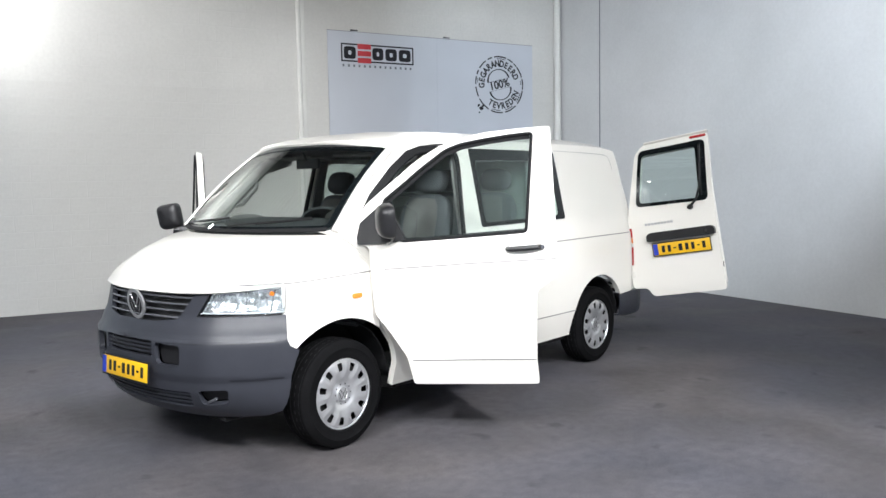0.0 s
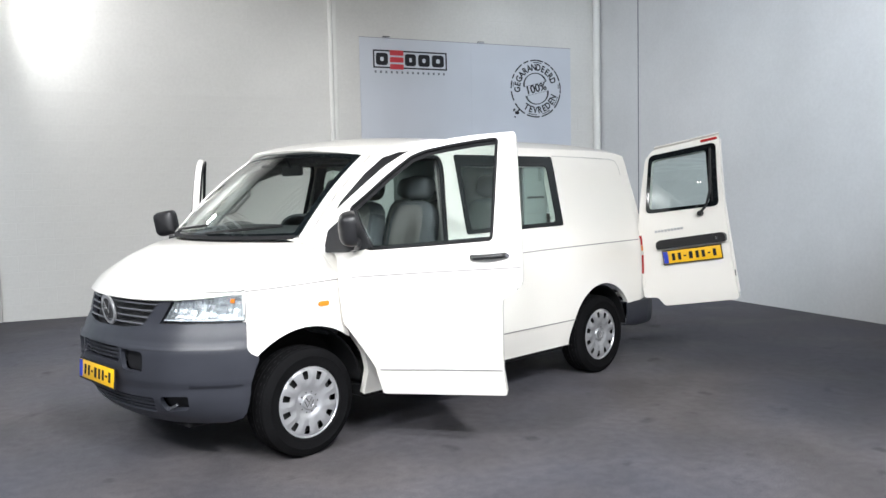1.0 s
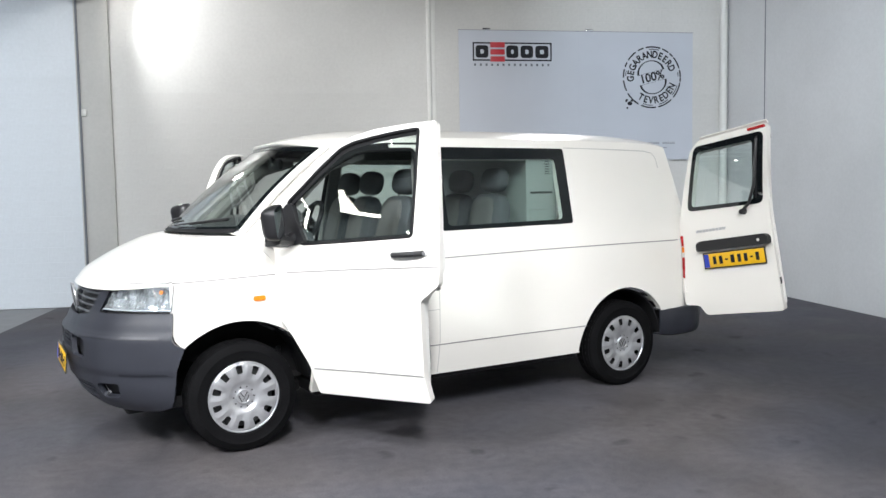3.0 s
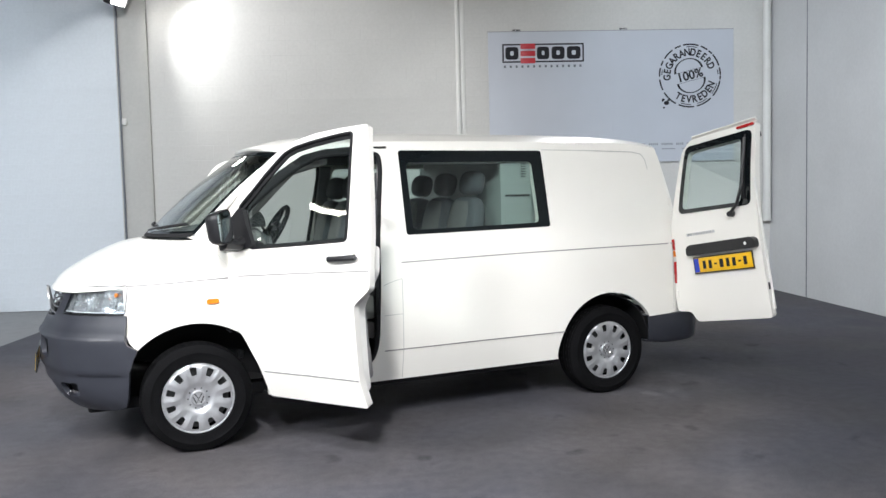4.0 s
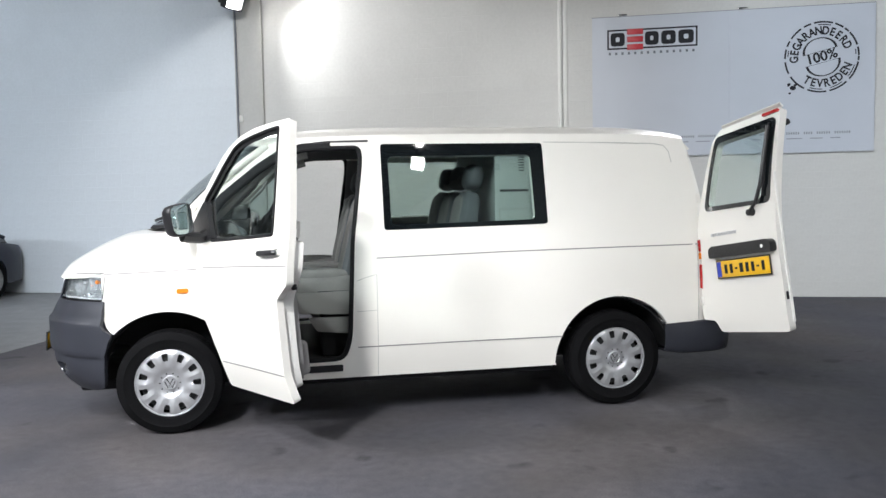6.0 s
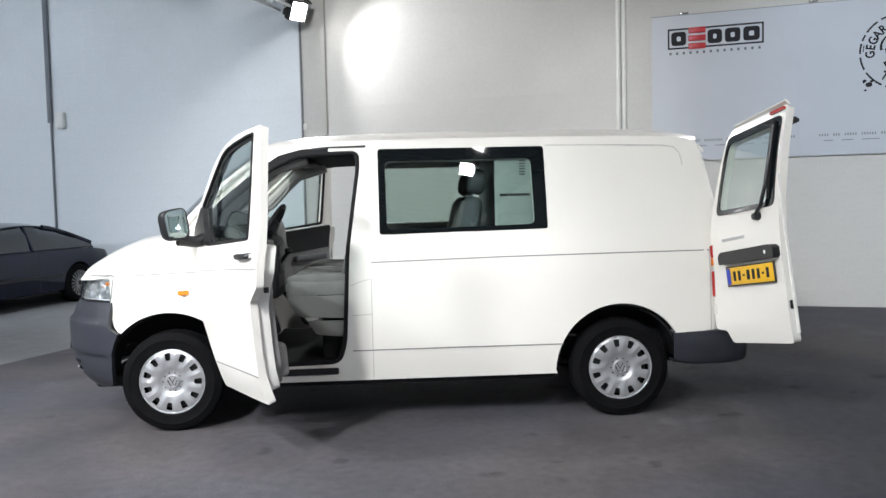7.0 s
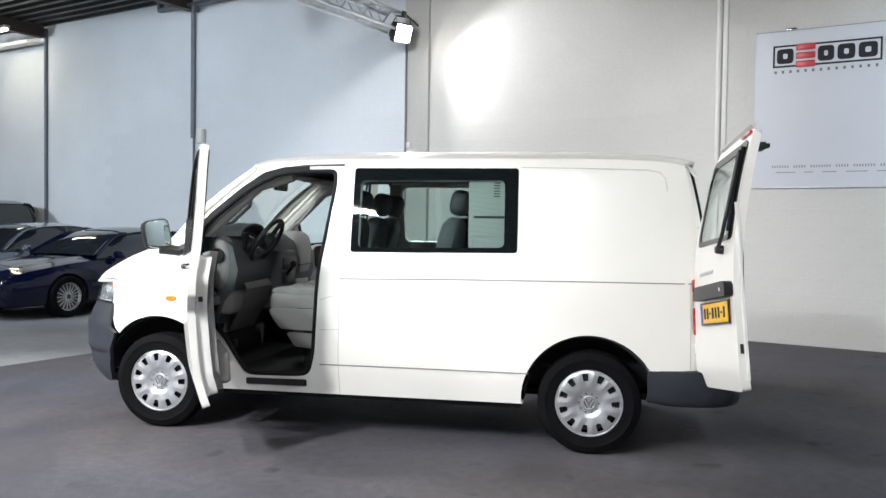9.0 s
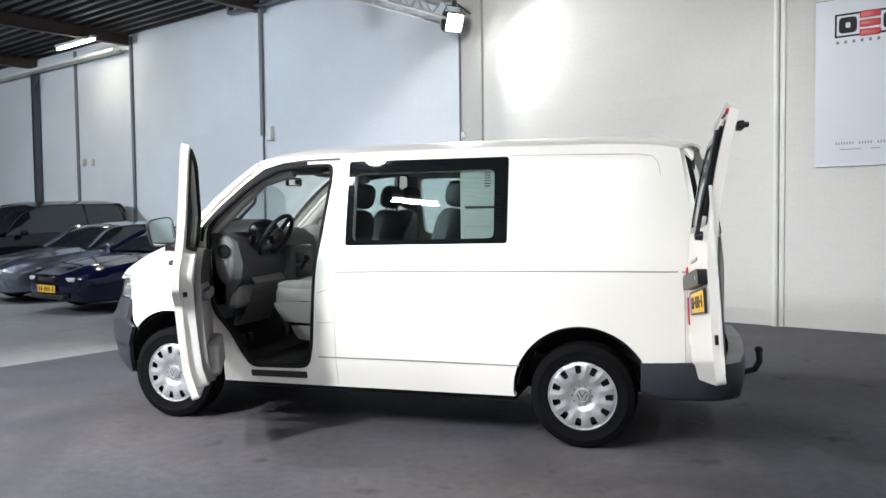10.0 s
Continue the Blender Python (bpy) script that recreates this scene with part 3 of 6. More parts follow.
    # split inner disc: two half rings with a band between
    for s in (1, -1):
        half = []
        for i in range(25):
            w = math.pi * i / 24
            half.append((0.225 * math.cos(w), s * (0.075 + 0.185 * math.sin(w))))
        inner = [(p[0] * 0.86, s * 0.012 + p[1] * 0.90) for p in half]
        ca, sa = math.cos(radians(turn)), math.sin(radians(turn))
        lay = lambda u, v: (cx + u * ca - v * sa, y, cz + u * sa + v * ca)
        ring = panel(half if s > 0 else half[::-1], [inner], lay, 0.05, 0.002, 0.0015)
        part("stamp_disc", ring, INK, t)

    def letters(word, radius, mid, step, size, flip):
        for i, ch in enumerate(word):
            k = i - (len(word) - 1) / 2
            w = mid + (k * step if flip else -k * step)
            bm = text(ch, size, bold=0.0045)
            bm.transform(Matrix.Diagonal((0.82, 1, 1, 1)))
            spin = (w + 90) if flip else (w - 90)
            bm.transform(Matrix.Rotation(-radians(spin), 4, "Y"))
            bm.transform(Matrix.Translation((cx + radius * math.cos(radians(w)), y, cz + radius * math.sin(radians(w)))))
            part("letter", bm, INK, t)

    letters("GEGARANDEERD", 0.345, 90 + turn, 14.5, 0.15, False)
    letters("TEVREDEN", 0.355, 270 + turn + 4, 14.0, 0.15, True)
    bm = text("100%", 0.185, bold=0.004)
    bm.transform(Matrix.Translation((cx, y, cz)) @ Matrix.Rotation(-radians(turn), 4, "Y"))
    part("letter", bm, INK, t)
    for dx, dz, q in ((-0.36, -0.40, 0.035), (-0.41, -0.35, 0.02), (-0.33, -0.36, 0.018), (-0.40, -0.47, 0.015), (-0.42, -0.37, 0.012)):
        blot = bmesh.new()
        bmesh.ops.create_icosphere(blot, subdivisions=2, radius=q)
        blot.transform(Matrix.Translation((cx + dx, y + 0.001, cz + dz)) @ Matrix.Diagonal((1.2, 0.05, 0.9, 1)))
        part("ink_blot", blot, INK, t)
    # two blocks of small print that cannot be read: a line of letters over a line of short words
    rng = random.Random(5)
    for x0, x1 in ((0.23, 1.80), (2.10, 3.46)):
        x = x0
        while x < x1:
            for _ in range(rng.randint(3, 8)):
                if x < x1:
                    print_bar("small_print", x, x + 0.017, 0.240, 0.272, PRINT_GREY)
                x += 0.030
            x += 0.045
        x = x0 + 0.05
        while x < x1 - 0.12:
            d = 0.10 + 0.14 * rng.random()
            print_bar("small_print", x, min(x + d, x1), 0.178, 0.190, PRINT_GREY)
            x += d + 0.10


board()


# ---------- lamps ----------
def floodlight(eye, aim, size=1.0):
    """A square flood: ribbed black case, bright glass, hood and yoke. It looks along its -z."""
    t = thing("floodlight", "square black floodlight with a glaring white glass, seen or added", "lamp", look(room(*eye), room(*aim)), "floodlights round the stand")
    part("housing", join(box((-0.15, -0.15, 0.0), (0.15, 0.15, 0.10), 0.02, 3), box((-0.10, -0.10, 0.09), (0.10, 0.10, 0.18), 0.02, 3)), BLACK, t)
    part("lens", box((-0.13, -0.13, -0.008), (0.13, 0.13, 0.002), 0.004, 1), LAMP_GLOW, t)
    part("hood", join(box((-0.15, -0.15, -0.045), (-0.138, 0.15, 0.0)), box((0.138, -0.15, -0.045), (0.15, 0.15, 0.0)), box((-0.138, 0.138, -0.045), (0.138, 0.15, 0.0)), box((-0.138, -0.15, -0.045), (0.138, -0.138, 0.0))), BLACK, t)
    for k in range(5):
        part("cooling_rib", box((-0.12 + 0.055 * k, -0.11, 0.095), (-0.11 + 0.055 * k, 0.11, 0.205), 0.002, 1), STEEL, t)
    part("yoke", tube([(-0.165, 0, 0.05), (-0.17, 0.12, 0.07), (-0.12, 0.24, 0.08), (0.12, 0.24, 0.08), (0.17, 0.12, 0.07), (0.165, 0, 0.05)], 0.011, n=6), STEEL, t)
    part("clamp", box((-0.03, 0.23, 0.05), (0.03, 0.33, 0.11), 0.01), STEEL, t)
    if size != 1.0:
        t.matrix_basis = t.matrix_basis @ Matrix.Scale(size, 4)
    foot = t.matrix_basis @ Vector((0, 0.30, 0.08))
    end = room(-2.2, 6.28, 4.62) if eye[1] > 5.5 and eye[0] < 0 else Vector((foot.x, foot.y, 5.80))
    hanger = tube([foot, end], 0.014, n=6)
    hanger.transform(t.matrix_basis.inverted())
    part("hanger", hanger, STEEL, t)
    return t


# one lamp house at each place, added washers too, though it may hold two lamps
for eye, aim in {eye: aim for eye, aim, *_ in FLOODS[::-1]}.items():
    back = (Vector(aim) - Vector(eye)).normalized() * 0.05
    floodlight(tuple(Vector(eye) - back), aim, 0.65 if eye[2] < 4.0 else 1.0)


def truss(name, a, b, size, label):
    """A square lattice truss of aluminium tubes between two points of the hall."""
    a, b = Vector(a), Vector(b)
    d = (b - a).normalized()
    up = Vector((0, 0, 1))
    side = d.cross(up).normalized()
    t = thing(name, label, "truss", ROOM)
    corners = [side * sx * size / 2 + up * sz * size / 2 for sx, sz in ((-1, -1), (1, -1), (1, 1), (-1, 1))]
    for c in corners:
        part("chord", tube([a + c, b + c], 0.024, n=8), ALU, t)
    n = max(1, int((b - a).length / (size * 0.9)))
    for i in range(n):
        p, q = a.lerp(b, i / n), a.lerp(b, (i + 1) / n)
        for k in range(4):
            c, e = corners[k], corners[(k + 1) % 4]
            s, f = (p + c, q + e) if i % 2 else (p + e, q + c)
            part("lattice_bar", tube([s, f], 0.009, n=6), ALU, t)


truss("lighting_truss", (-2.42, 5.9, 4.62), (-2.42, -1.0, 4.62), 0.28, "aluminium lattice lighting truss from the wall pillar")


def strip_light(x, y, z, along, length, label, watts, colour, thick=0.03):
    t = thing("strip_light", label, "lamp", ROOM @ pose(x, y, z, 0, 0, along), "strip lights under the roof")
    part("body", box((-length / 2, -0.06, 0.0), (length / 2, 0.06, 0.06), 0.006), PIPE_WHITE, t)
    part("tube", tube([(-length / 2 + 0.03, 0, -thick), (length / 2 - 0.03, 0, -thick)], thick, n=10), TUBE_GLOW, t)
    for k in (-1, 1):
        part("hanger", tube([(k * length * 0.35, 0, 0.055), (k * length * 0.35, 0, 5.80 - z)], 0.008, n=6), STEEL, t)
    if not watts:
        return
    data = bpy.data.lights.new("strip_light", "AREA")
    data.shape, data.size, data.size_y, data.energy, data.color = "RECTANGLE", length, 0.06, watts, colour
    lamp = new("strip_glow", data)
    lamp.matrix_world = ROOM @ pose(x, y, z - 0.02 - 2.2 * thick, 0, 0, along)


strip_light(-12.95, 5.3, 5.50, 0, 1.75, "bright white strip light under the roof beams, seen or added", 16, (1.0, 0.86, 0.55))
# unseen row: the one at x 2 is inferred, the others added as fill
for x in (-10.0, -4.0, 2.0):
    strip_light(x, -9.0, 5.3, 0, 0.9, "bright white strip light under the roof beams, seen or added", 260, COOL)


for y, z in ((-11.4, 4.3), (-8.0, 4.3), (-4.8, 4.0), (-1.4, 3.4)):
    strip_light(-24.0, y, z, 90, 2.0, "long bright strip light hanging at the hall's far end", 0, COOL, 0.03)


def small_spot(x, y, z):
    """A small round track spot under the roof."""
    t = thing("spot_lamp", "small round black spot lamp with a bright glass", "lamp", ROOM @ pose(x, y, z), "small spots under the roof")
    part("housing", lathe([(0.0, 0.16), (0.05, 0.15), (0.07, 0.06), (0.075, 0.0), (0.06, 0.0), (0.055, 0.03)], 20, "z"), BLACK, t)
    part("lens", lathe([(0.0, -0.012), (0.03, -0.008), (0.056, 0.01)], 20, "z"), LAMP_GLOW, t)
    part("stem", tube([(0, 0, 0.15), (0, 0, 5.80 - z)], 0.012, n=6), STEEL, t)
    spot("small_spot", (x, y, z - 0.03), (x, y + 0.6, 0.0), 105, 125, 0.7, 0.05, COOL)


for x, y in ((-4.4, 1.6), (-6.2, -0.7), (-7.5, 0.7), (-9.0, 1.0), (-9.2, -1.7)):
    small_spot(x, y, 5.05)

# ---------- the van ----------
van = thing("van", "white panel van with open front and rear doors and grey bumpers", "van")

side_w = curve([0.25, 0.31, 0.40, 0.50, 0.52, 0.75, 0.95, 1.09, 1.28, 1.55, 1.84, 1.88, 1.92, 1.95], [0.885, 0.898, 0.920, 0.941, 0.945, 0.950, 0.948, 0.937, 0.893, 0.838, 0.775, 0.762, 0.735, 0.70])
plan_w = curve([-0.60, -0.385, -0.2, 0.1, 0.45, 1.0, 3.2, 3.45, 3.58, 3.65, 3.69, 3.72], [0.80, 0.905, 0.957, 0.983, 0.996, 1.0, 1.0, 0.998, 0.990, 0.972, 0.945, 0.92])
top_z = curve([0.55, 0.66, 0.85, 1.2, 2.0, 3.0, 3.35, 3.5, 3.60], [1.82, 1.862, 1.890, 1.906, 1.914, 1.910, 1.898, 1.882, 1.862])


def half_width(x, z):
    w = side_w(z) * plan_w(x)
    if z > 1.2 and x < 1.0:
        d = x - (0.05 + (z - 1.32) * 1.10)
        w -= 0.068 * max(0.0, 1 - max(d, -0.05) / 0.17) ** 2 * min(1.0, (z - 1.2) / 0.1)
    return w


def left(x, z):
    return (x, -half_width(x, z), z)


def right(x, z):
    return (x, half_width(x, z), z)


def arc(cx, cz, r, a0, a1, n=20):
    return [(cx + r * math.cos(radians(a0 + (a1 - a0) * i / n)), cz + r * math.sin(radians(a0 + (a1 - a0) * i / n))) for i in range(n + 1)]


HUB_Z = 0.333
OPENING = rounded([(0.30, 1.25), (0.28, 1.40), (0.352, 1.50), (0.588, 1.692), (0.74, 1.782), (0.88, 1.822), (1.0, 1.832), (1.262, 1.838), (1.27, 1.74), (1.195, 1.19), (1.165, 0.56), (1.12, 0.42), (0.66, 0.41), (0.60, 0.50), (0.50, 0.66), (0.365, 0.80), (0.335, 1.0)], 0.07)
WINDOW = [(1.39, 1.845), (2.515, 1.845), (2.522, 1.288), (1.395, 1.272)]
WINDOW_CLEAR = rounded([(1.437, 1.762), (2.425, 1.765), (2.435, 1.32), (1.445, 1.302)], 0.04)
rear_line = [(3.575, 1.862), (3.595, 1.78), (3.64, 1.52), (3.68, 1.30), (3.70, 1.10), (3.705, 0.57)]
SIDE = (
    [(0.30, 1.262), (0.06, 1.322), (0.35, 1.585), (0.62, 1.83)]
    + [(x, top_z(x)) for x in np.arange(0.68, 3.53, 0.08)]
    + rear_line
    + [(3.36, 0.565)]
    + arc(3.0, HUB_Z + 0.004, 0.438, 32, 182)
    + [(2.575, 0.305), (0.43, 0.298), (0.44, 0.45), (0.40, 0.58), (0.30, 0.72), (0.285, 0.9)]
)
FENDER = [(-0.395, 1.035), (-0.2, 1.043), (0.285, 1.06), (0.285, 0.70)] + arc(0.0, HUB_Z, 0.462, 54, 136) + [(-0.355, 0.672), (-0.378, 0.70), (-0.395, 0.76), (-0.398, 0.87)]

for sgn, lay in ((-1, left), (1, right)):
    t = 0.045 if sgn < 0 else -0.045
    clear = WINDOW_CLEAR if sgn < 0 else rounded([(1.365, 1.79), (2.40, 1.79), (2.405, 1.325), (1.37, 1.312)], 0.06)
    side = part("side_panel", panel(SIDE, [OPENING, clear], lay, 0.07, t), PAINT, van, "white side panel")
    part("fender", panel(FENDER, [], lay, 0.05, t * 0.3), PAINT, van)
    # glued side window: black border with a clear pane
    ring = rounded(WINDOW if sgn < 0 else [(1.32, 1.845), *WINDOW[1:3], (1.325, 1.272)], 0.022)
    part("window_border", panel(ring, [clear], lay, 0.08, 0.006 if sgn < 0 else -0.006, 0.005 if sgn < 0 else -0.005), FRIT, side, "black glass border")
    part("window_pane", panel(clear, [], lay, 0.12, 0.004 if sgn < 0 else -0.004, 0.003 if sgn < 0 else -0.003), GLASS, side, "greenish clear side window")
    out = 1 if sgn < 0 else -1
    # sill and rear-top lines are pressed creases, their shade drawn as grey strips
    lines = [
        ([(1.335, 1.092), (2.2, 1.108), (3.0, 1.115), (3.62, 1.118)], 0.008),
        ([(2.53, 1.852), (3.0, 1.846), (3.34, 1.837), (3.42, 1.822), (3.455, 1.78), (3.468, 1.70)], 0.005),
        ([(1.20, 0.508), (1.9, 0.512), (2.61, 0.512)], 0.007),
        ([(1.333, 0.985), (1.332, 0.31)], 0.005),
        ([(1.20, 0.945), (1.25, 0.965), (1.33, 0.985)], 0.004),
        ([(1.20, 0.745), (1.333, 0.75)], 0.004),
        ([(3.612, 1.12), (3.62, 0.57)], 0.004),
    ]
    for pts, w in lines:
        part("panel_gap", strip(resample(pts, 0.12, False), lay, w, 0.0012 * out if out > 0 else -0.0012), SEAM if w > 0.0055 else SEAM_SOFT, side)
    part("door_seal", tube([Vector(lay(*p)) + Vector((0, -sgn * 0.012, 0)) for p in resample([(x + (0.012 if x < 0.8 else -0.012), z + (-0.012 if z > 1.1 else 0.012)) for x, z in OPENING], 0.05)], 0.017, True), RUBBER, side, "black rubber door seal")
    part("pillar_trim", strip(resample([(0.245, 1.30), (0.25, 1.395), (0.36, 1.515), (0.575, 1.69), (0.735, 1.795), (0.88, 1.833), (1.06, 1.842)], 0.05, False), lay, 0.042, 0.0025 * out), RUBBER, side, "black pillar seal")
    part("sill_tread", panel(rounded([(0.66, 0.345), (1.10, 0.35), (1.10, 0.395), (0.66, 0.39)], 0.01), [], lay, 0.1, 0.008 * out, 0.006 * out), BLACK, side, "black sill tread")
    part("drip_rail", strip(resample([(0.95, 1.855), (1.05, 1.864), (1.31, 1.868)], 0.06, False), lay, 0.010, 0.004 * out), BLACK, side, "black drip rail over the door")
    # side repeater and tail light
    part("indicator", panel(rounded([(0.068, 0.908), (0.14, 0.91), (0.14, 0.94), (0.068, 0.938)], 0.014), [], lay, 0.03, 0.012 * out, 0.012 * out), AMBER, van, "orange side indicator")
    tail = part("tail_light", panel(rounded([(3.618, 1.145), (3.690, 1.145), (3.690, 1.06), (3.625, 1.06)], 0.012), [], lay, 0.04, 0.02 * out, 0.014 * out), RED, van, "red tail light")
    part("lens", panel([(3.625, 1.057), (3.690, 1.057), (3.690, 1.01), (3.627, 1.01)], [], lay, 0.04, 0.02 * out, 0.013 * out), AMBER, tail)
    part("lens", panel([(3.627, 1.007), (3.690, 1.007), (3.690, 0.975), (3.628, 0.975)], [], lay, 0.04, 0.02 * out, 0.013 * out), WHITE_LENS, tail)
    part("lens", panel(rounded([(3.628, 0.972), (3.690, 0.972), (3.690, 0.80), (3.634, 0.80)], 0.012), [], lay, 0.04, 0.02 * out, 0.014 * out), RED, tail)

# ---- roof ----
crown = curve([0.44, 0.58, 0.75, 1.0, 1.5, 2.4, 3.1, 3.45, 3.62, 3.72], [1.880, 1.925, 1.957, 1.982, 1.998, 2.002, 1.994, 1.970, 1.940, 1.905])
rows = []
for i in range(45):
    v = i / 44
    row = []
    for j in range(33):
        u = -1 + 2 * j / 32
        x0 = 0.62 - 0.16 * (1 - abs(u) ** 2.2)
        x1 = 3.575 + 0.125 * (1 - abs(u) ** 2.5)
        x = x0 + (x1 - x0) * v
        xe = 0.62 + (3.575 - 0.62) * v
        ze = top_z(xe)
        we = half_width(xe, ze)
        zc = crown(x)
        z = ze + (zc - ze) * (1 - abs(u) ** 3.2)
        row.append((x, we * u, z))
    rows.append(row)
part("roof", thicken(grid(rows), 0.02), PAINT, van, angle=50)
ROOF = rows
part("headliner", thicken(grid([[(p[0] + 0.03, p[1] * 0.95, p[2] - 0.075) for p in r] for r in rows[2:34:2]]), 0.02), LINER, van, "dark headliner")

# ---- windscreen ----
def screen(u, v):
    """u across from -1 to 1, v from the cowl to the roof."""
    a = abs(u) ** 2.2
    x0, x1 = 0.045 - 0.235 * (1 - a), 0.62 - 0.14 * (1 - a)
    y0, y1 = 0.812 * u, 0.727 * u
    z0, z1 = 1.325 - 0.015 * (1 - a), 1.835 + 0.045 * (1 - a)
    bulge = 0.022 * math.sin(math.pi * v)
    return (x0 + (x1 - x0) * v - bulge * 0.7, y0 + (y1 - y0) * v, z0 + (z1 - z0) * v + bulge)


ws = part("windscreen", thicken(grid([[screen(-1 + 2 * j / 24, i / 14) for j in range(25)] for i in range(15)]), 0.006), SCREEN, van, "greenish clear windscreen")
for k in (-1, 1):
    part("screen_pillar", tube([Vector(screen(k * 1.002, -0.02 + 1.04 * i / 16)) + Vector((0.012, 0, -0.004)) for i in range(17)], 0.026, n=12), PAINT, van, "white windscreen pillar")
ring = resample(rounded([(-0.955, 0.02), (0.955, 0.02), (0.955, 0.98), (-0.955, 0.98)], 0.05), 0.08)
part("windscreen_border", strip(ring, screen, 0.04, 0.003, closed=True), FRIT, ws, "black windscreen border")
part("top_band", strip([(-0.98 + 0.098 * i, 0.955) for i in range(21)], screen, 0.05, 0.003), FRIT, ws, "black band along the top")
part("cowl", strip([(-0.95 + 0.038 * i, -0.002) for i in range(51)], screen, 0.034, 0.003, -0.004), RUBBER, van, "black plastic cowl")
for a, b in (((-0.05, 0.03), (-0.82, 0.10)), ((0.78, 0.03), (0.02, 0.11))):
    pts = [Vector(screen(a[0] + (b[0] - a[0]) * k / 8, a[1] + (b[1] - a[1]) * k / 8)) + Vector((-0.012, 0, 0.014)) for k in range(9)]
    w = part("wiper", tube(pts, 0.006, n=6), BLACK, van, "black windscreen wiper")
    part("wiper_blade", tube([p + Vector((0.007, 0, -0.007)) for p in pts[3:]], 0.004, n=6), RUBBER, w)

part("roof_header", thicken(grid([[tuple(Vector(screen(-1 + j / 16, 0.985)).lerp(Vector(ROOF[0][j]), q) + Vector((-0.006 * math.sin(math.pi * q), 0, 0.004))) for j in range(33)] for q in (0, 0.25, 0.5, 0.75, 1.0)]), 0.006), PAINT, van, "white roof edge over the windscreen", angle=60)

# ---- bonnet ----
rows = []
rise = curve([0, 0.10, 0.25, 0.5, 0.8, 1.0], [0.992, 1.068, 1.126, 1.205, 1.272, 1.291])
for i in range(29):
    v = i / 28
    row = []
    for j in range(41):
        s = -1 + 2 * j / 40
        u = math.sin(s * math.pi / 2) * 0.55 + s * 0.45
        a = abs(u)
        front = -0.80 + 0.115 * (a / 0.70) ** 2.4 if a < 0.70 else -0.685 + 0.30 * ((a - 0.70) / 0.30) ** 1.3
        back = -0.225 + 0.265 * (a / 0.87) ** 2.2 if a < 0.87 else 0.04 + 0.225 * ((a - 0.87) / 0.13)
        x = front + (back - front) * v
        xe = -0.385 + (0.265 + 0.385) * v
        ze = 1.037 + 0.025 * v
        we = half_width(xe, ze)
        zc = rise(v)
        n = 3.0 + 30.0 * v ** 1.5
        z = ze + (zc - ze) * max(0.0, 1 - a ** n) ** 0.5
        row.append((x, min(we, half_width(xe, z)) * u, z))
    rows.append(row)
BONNET = rows
part("bonnet", thicken(grid(rows), 0.012), PAINT, van, "white bonnet", angle=50)
# corner pieces between bonnet, screen pillar and door
for sgn, lay in ((-1, left), (1, right)):
    corner = [(0.30, 1.055), (0.30, 1.268), (0.06, 1.326), (-0.01, 1.315), (0.06, 1.29), (0.14, 1.22), (0.20, 1.14), (0.235, 1.05)]
    part("fender_top", panel(corner, [], lay, 0.04, 0.02 * -sgn, -0.006 * -sgn), PAINT, van)
    part("bonnet_gap", strip(resample([(-0.38, 1.038), (0.268, 1.062)], 0.08, False), lay, 0.008, 0.0012 * -sgn), SEAM, van)
    # shut line from the headlight corner up to the screen pillar
    line = []
    for i in range(15):
        v, u = 0.04 + 0.94 * i / 14, sgn * (0.962 - 0.085 * (i / 14) ** 1.3)
        r = BONNET[min(int(v * 28), 27)], BONNET[min(int(v * 28), 27) + 1]
        f = v * 28 - min(int(v * 28), 27)
        row = [Vector(a).lerp(Vector(b), f) for a, b in zip(*r)]
        us = [math.sin(q * math.pi / 2) * 0.55 + q * 0.45 for q in (-1 + 2 * j / 40 for j in range(41))]
        k = min(max(int(np.searchsorted(us, u)) - 1, 0), 39)
        line.append(row[k].lerp(row[k + 1], (u - us[k]) / (us[k + 1] - us[k])) + Vector((0, sgn * 0.0012, 0.0012)))
    part("bonnet_gap", tube(line, 0.0032, n=6), SEAM_SOFT, van)

# ---- nose: bumper, grille and headlights share one wrapped surface ----
NOSE = np.array([(0.0, -0.892), (0.12, -0.888), (0.24, -0.876), (0.36, -0.855), (0.48, -0.820), (0.58, -0.776), (0.67, -0.718), (0.75, -0.645), (0.82, -0.56), (0.875, -0.47), (0.91, -0.39), (0.928, -0.32)])
nose_s = np.r_[0, np.cumsum(np.hypot(*np.diff(NOSE, axis=0).T))]
nose_y, nose_x = curve(nose_s, NOSE[:, 0]), curve(nose_s, NOSE[:, 1])
inset = curve([0.22, 0.28, 0.34, 0.40, 0.44, 0.485, 0.505, 0.527, 0.60, 0.69, 0.722, 0.744, 0.766, 0.80, 0.86, 0.94, 1.04], [0.24, 0.15, 0.085, 0.047, 0.031, 0.024, 0.021, 0.004, 0.0, 0.0, 0.004, 0.021, 0.031, 0.046, 0.078, 0.100, 0.125])


def nose(s, z):
    a = min(abs(s), nose_s[-1])
    d = inset(z)
    k = a / nose_s[-1]
    y = nose_y(a) - d * 0.25 * k * k
    return (nose_x(a) + d * (1 - 0.35 * k ** 3), math.copysign(y, s) if s else 0.0, z)


def s_of(y):
    return float(np.interp(abs(y), NOSE[:, 0], nose_s)) * (1 if y >= 0 else -1)


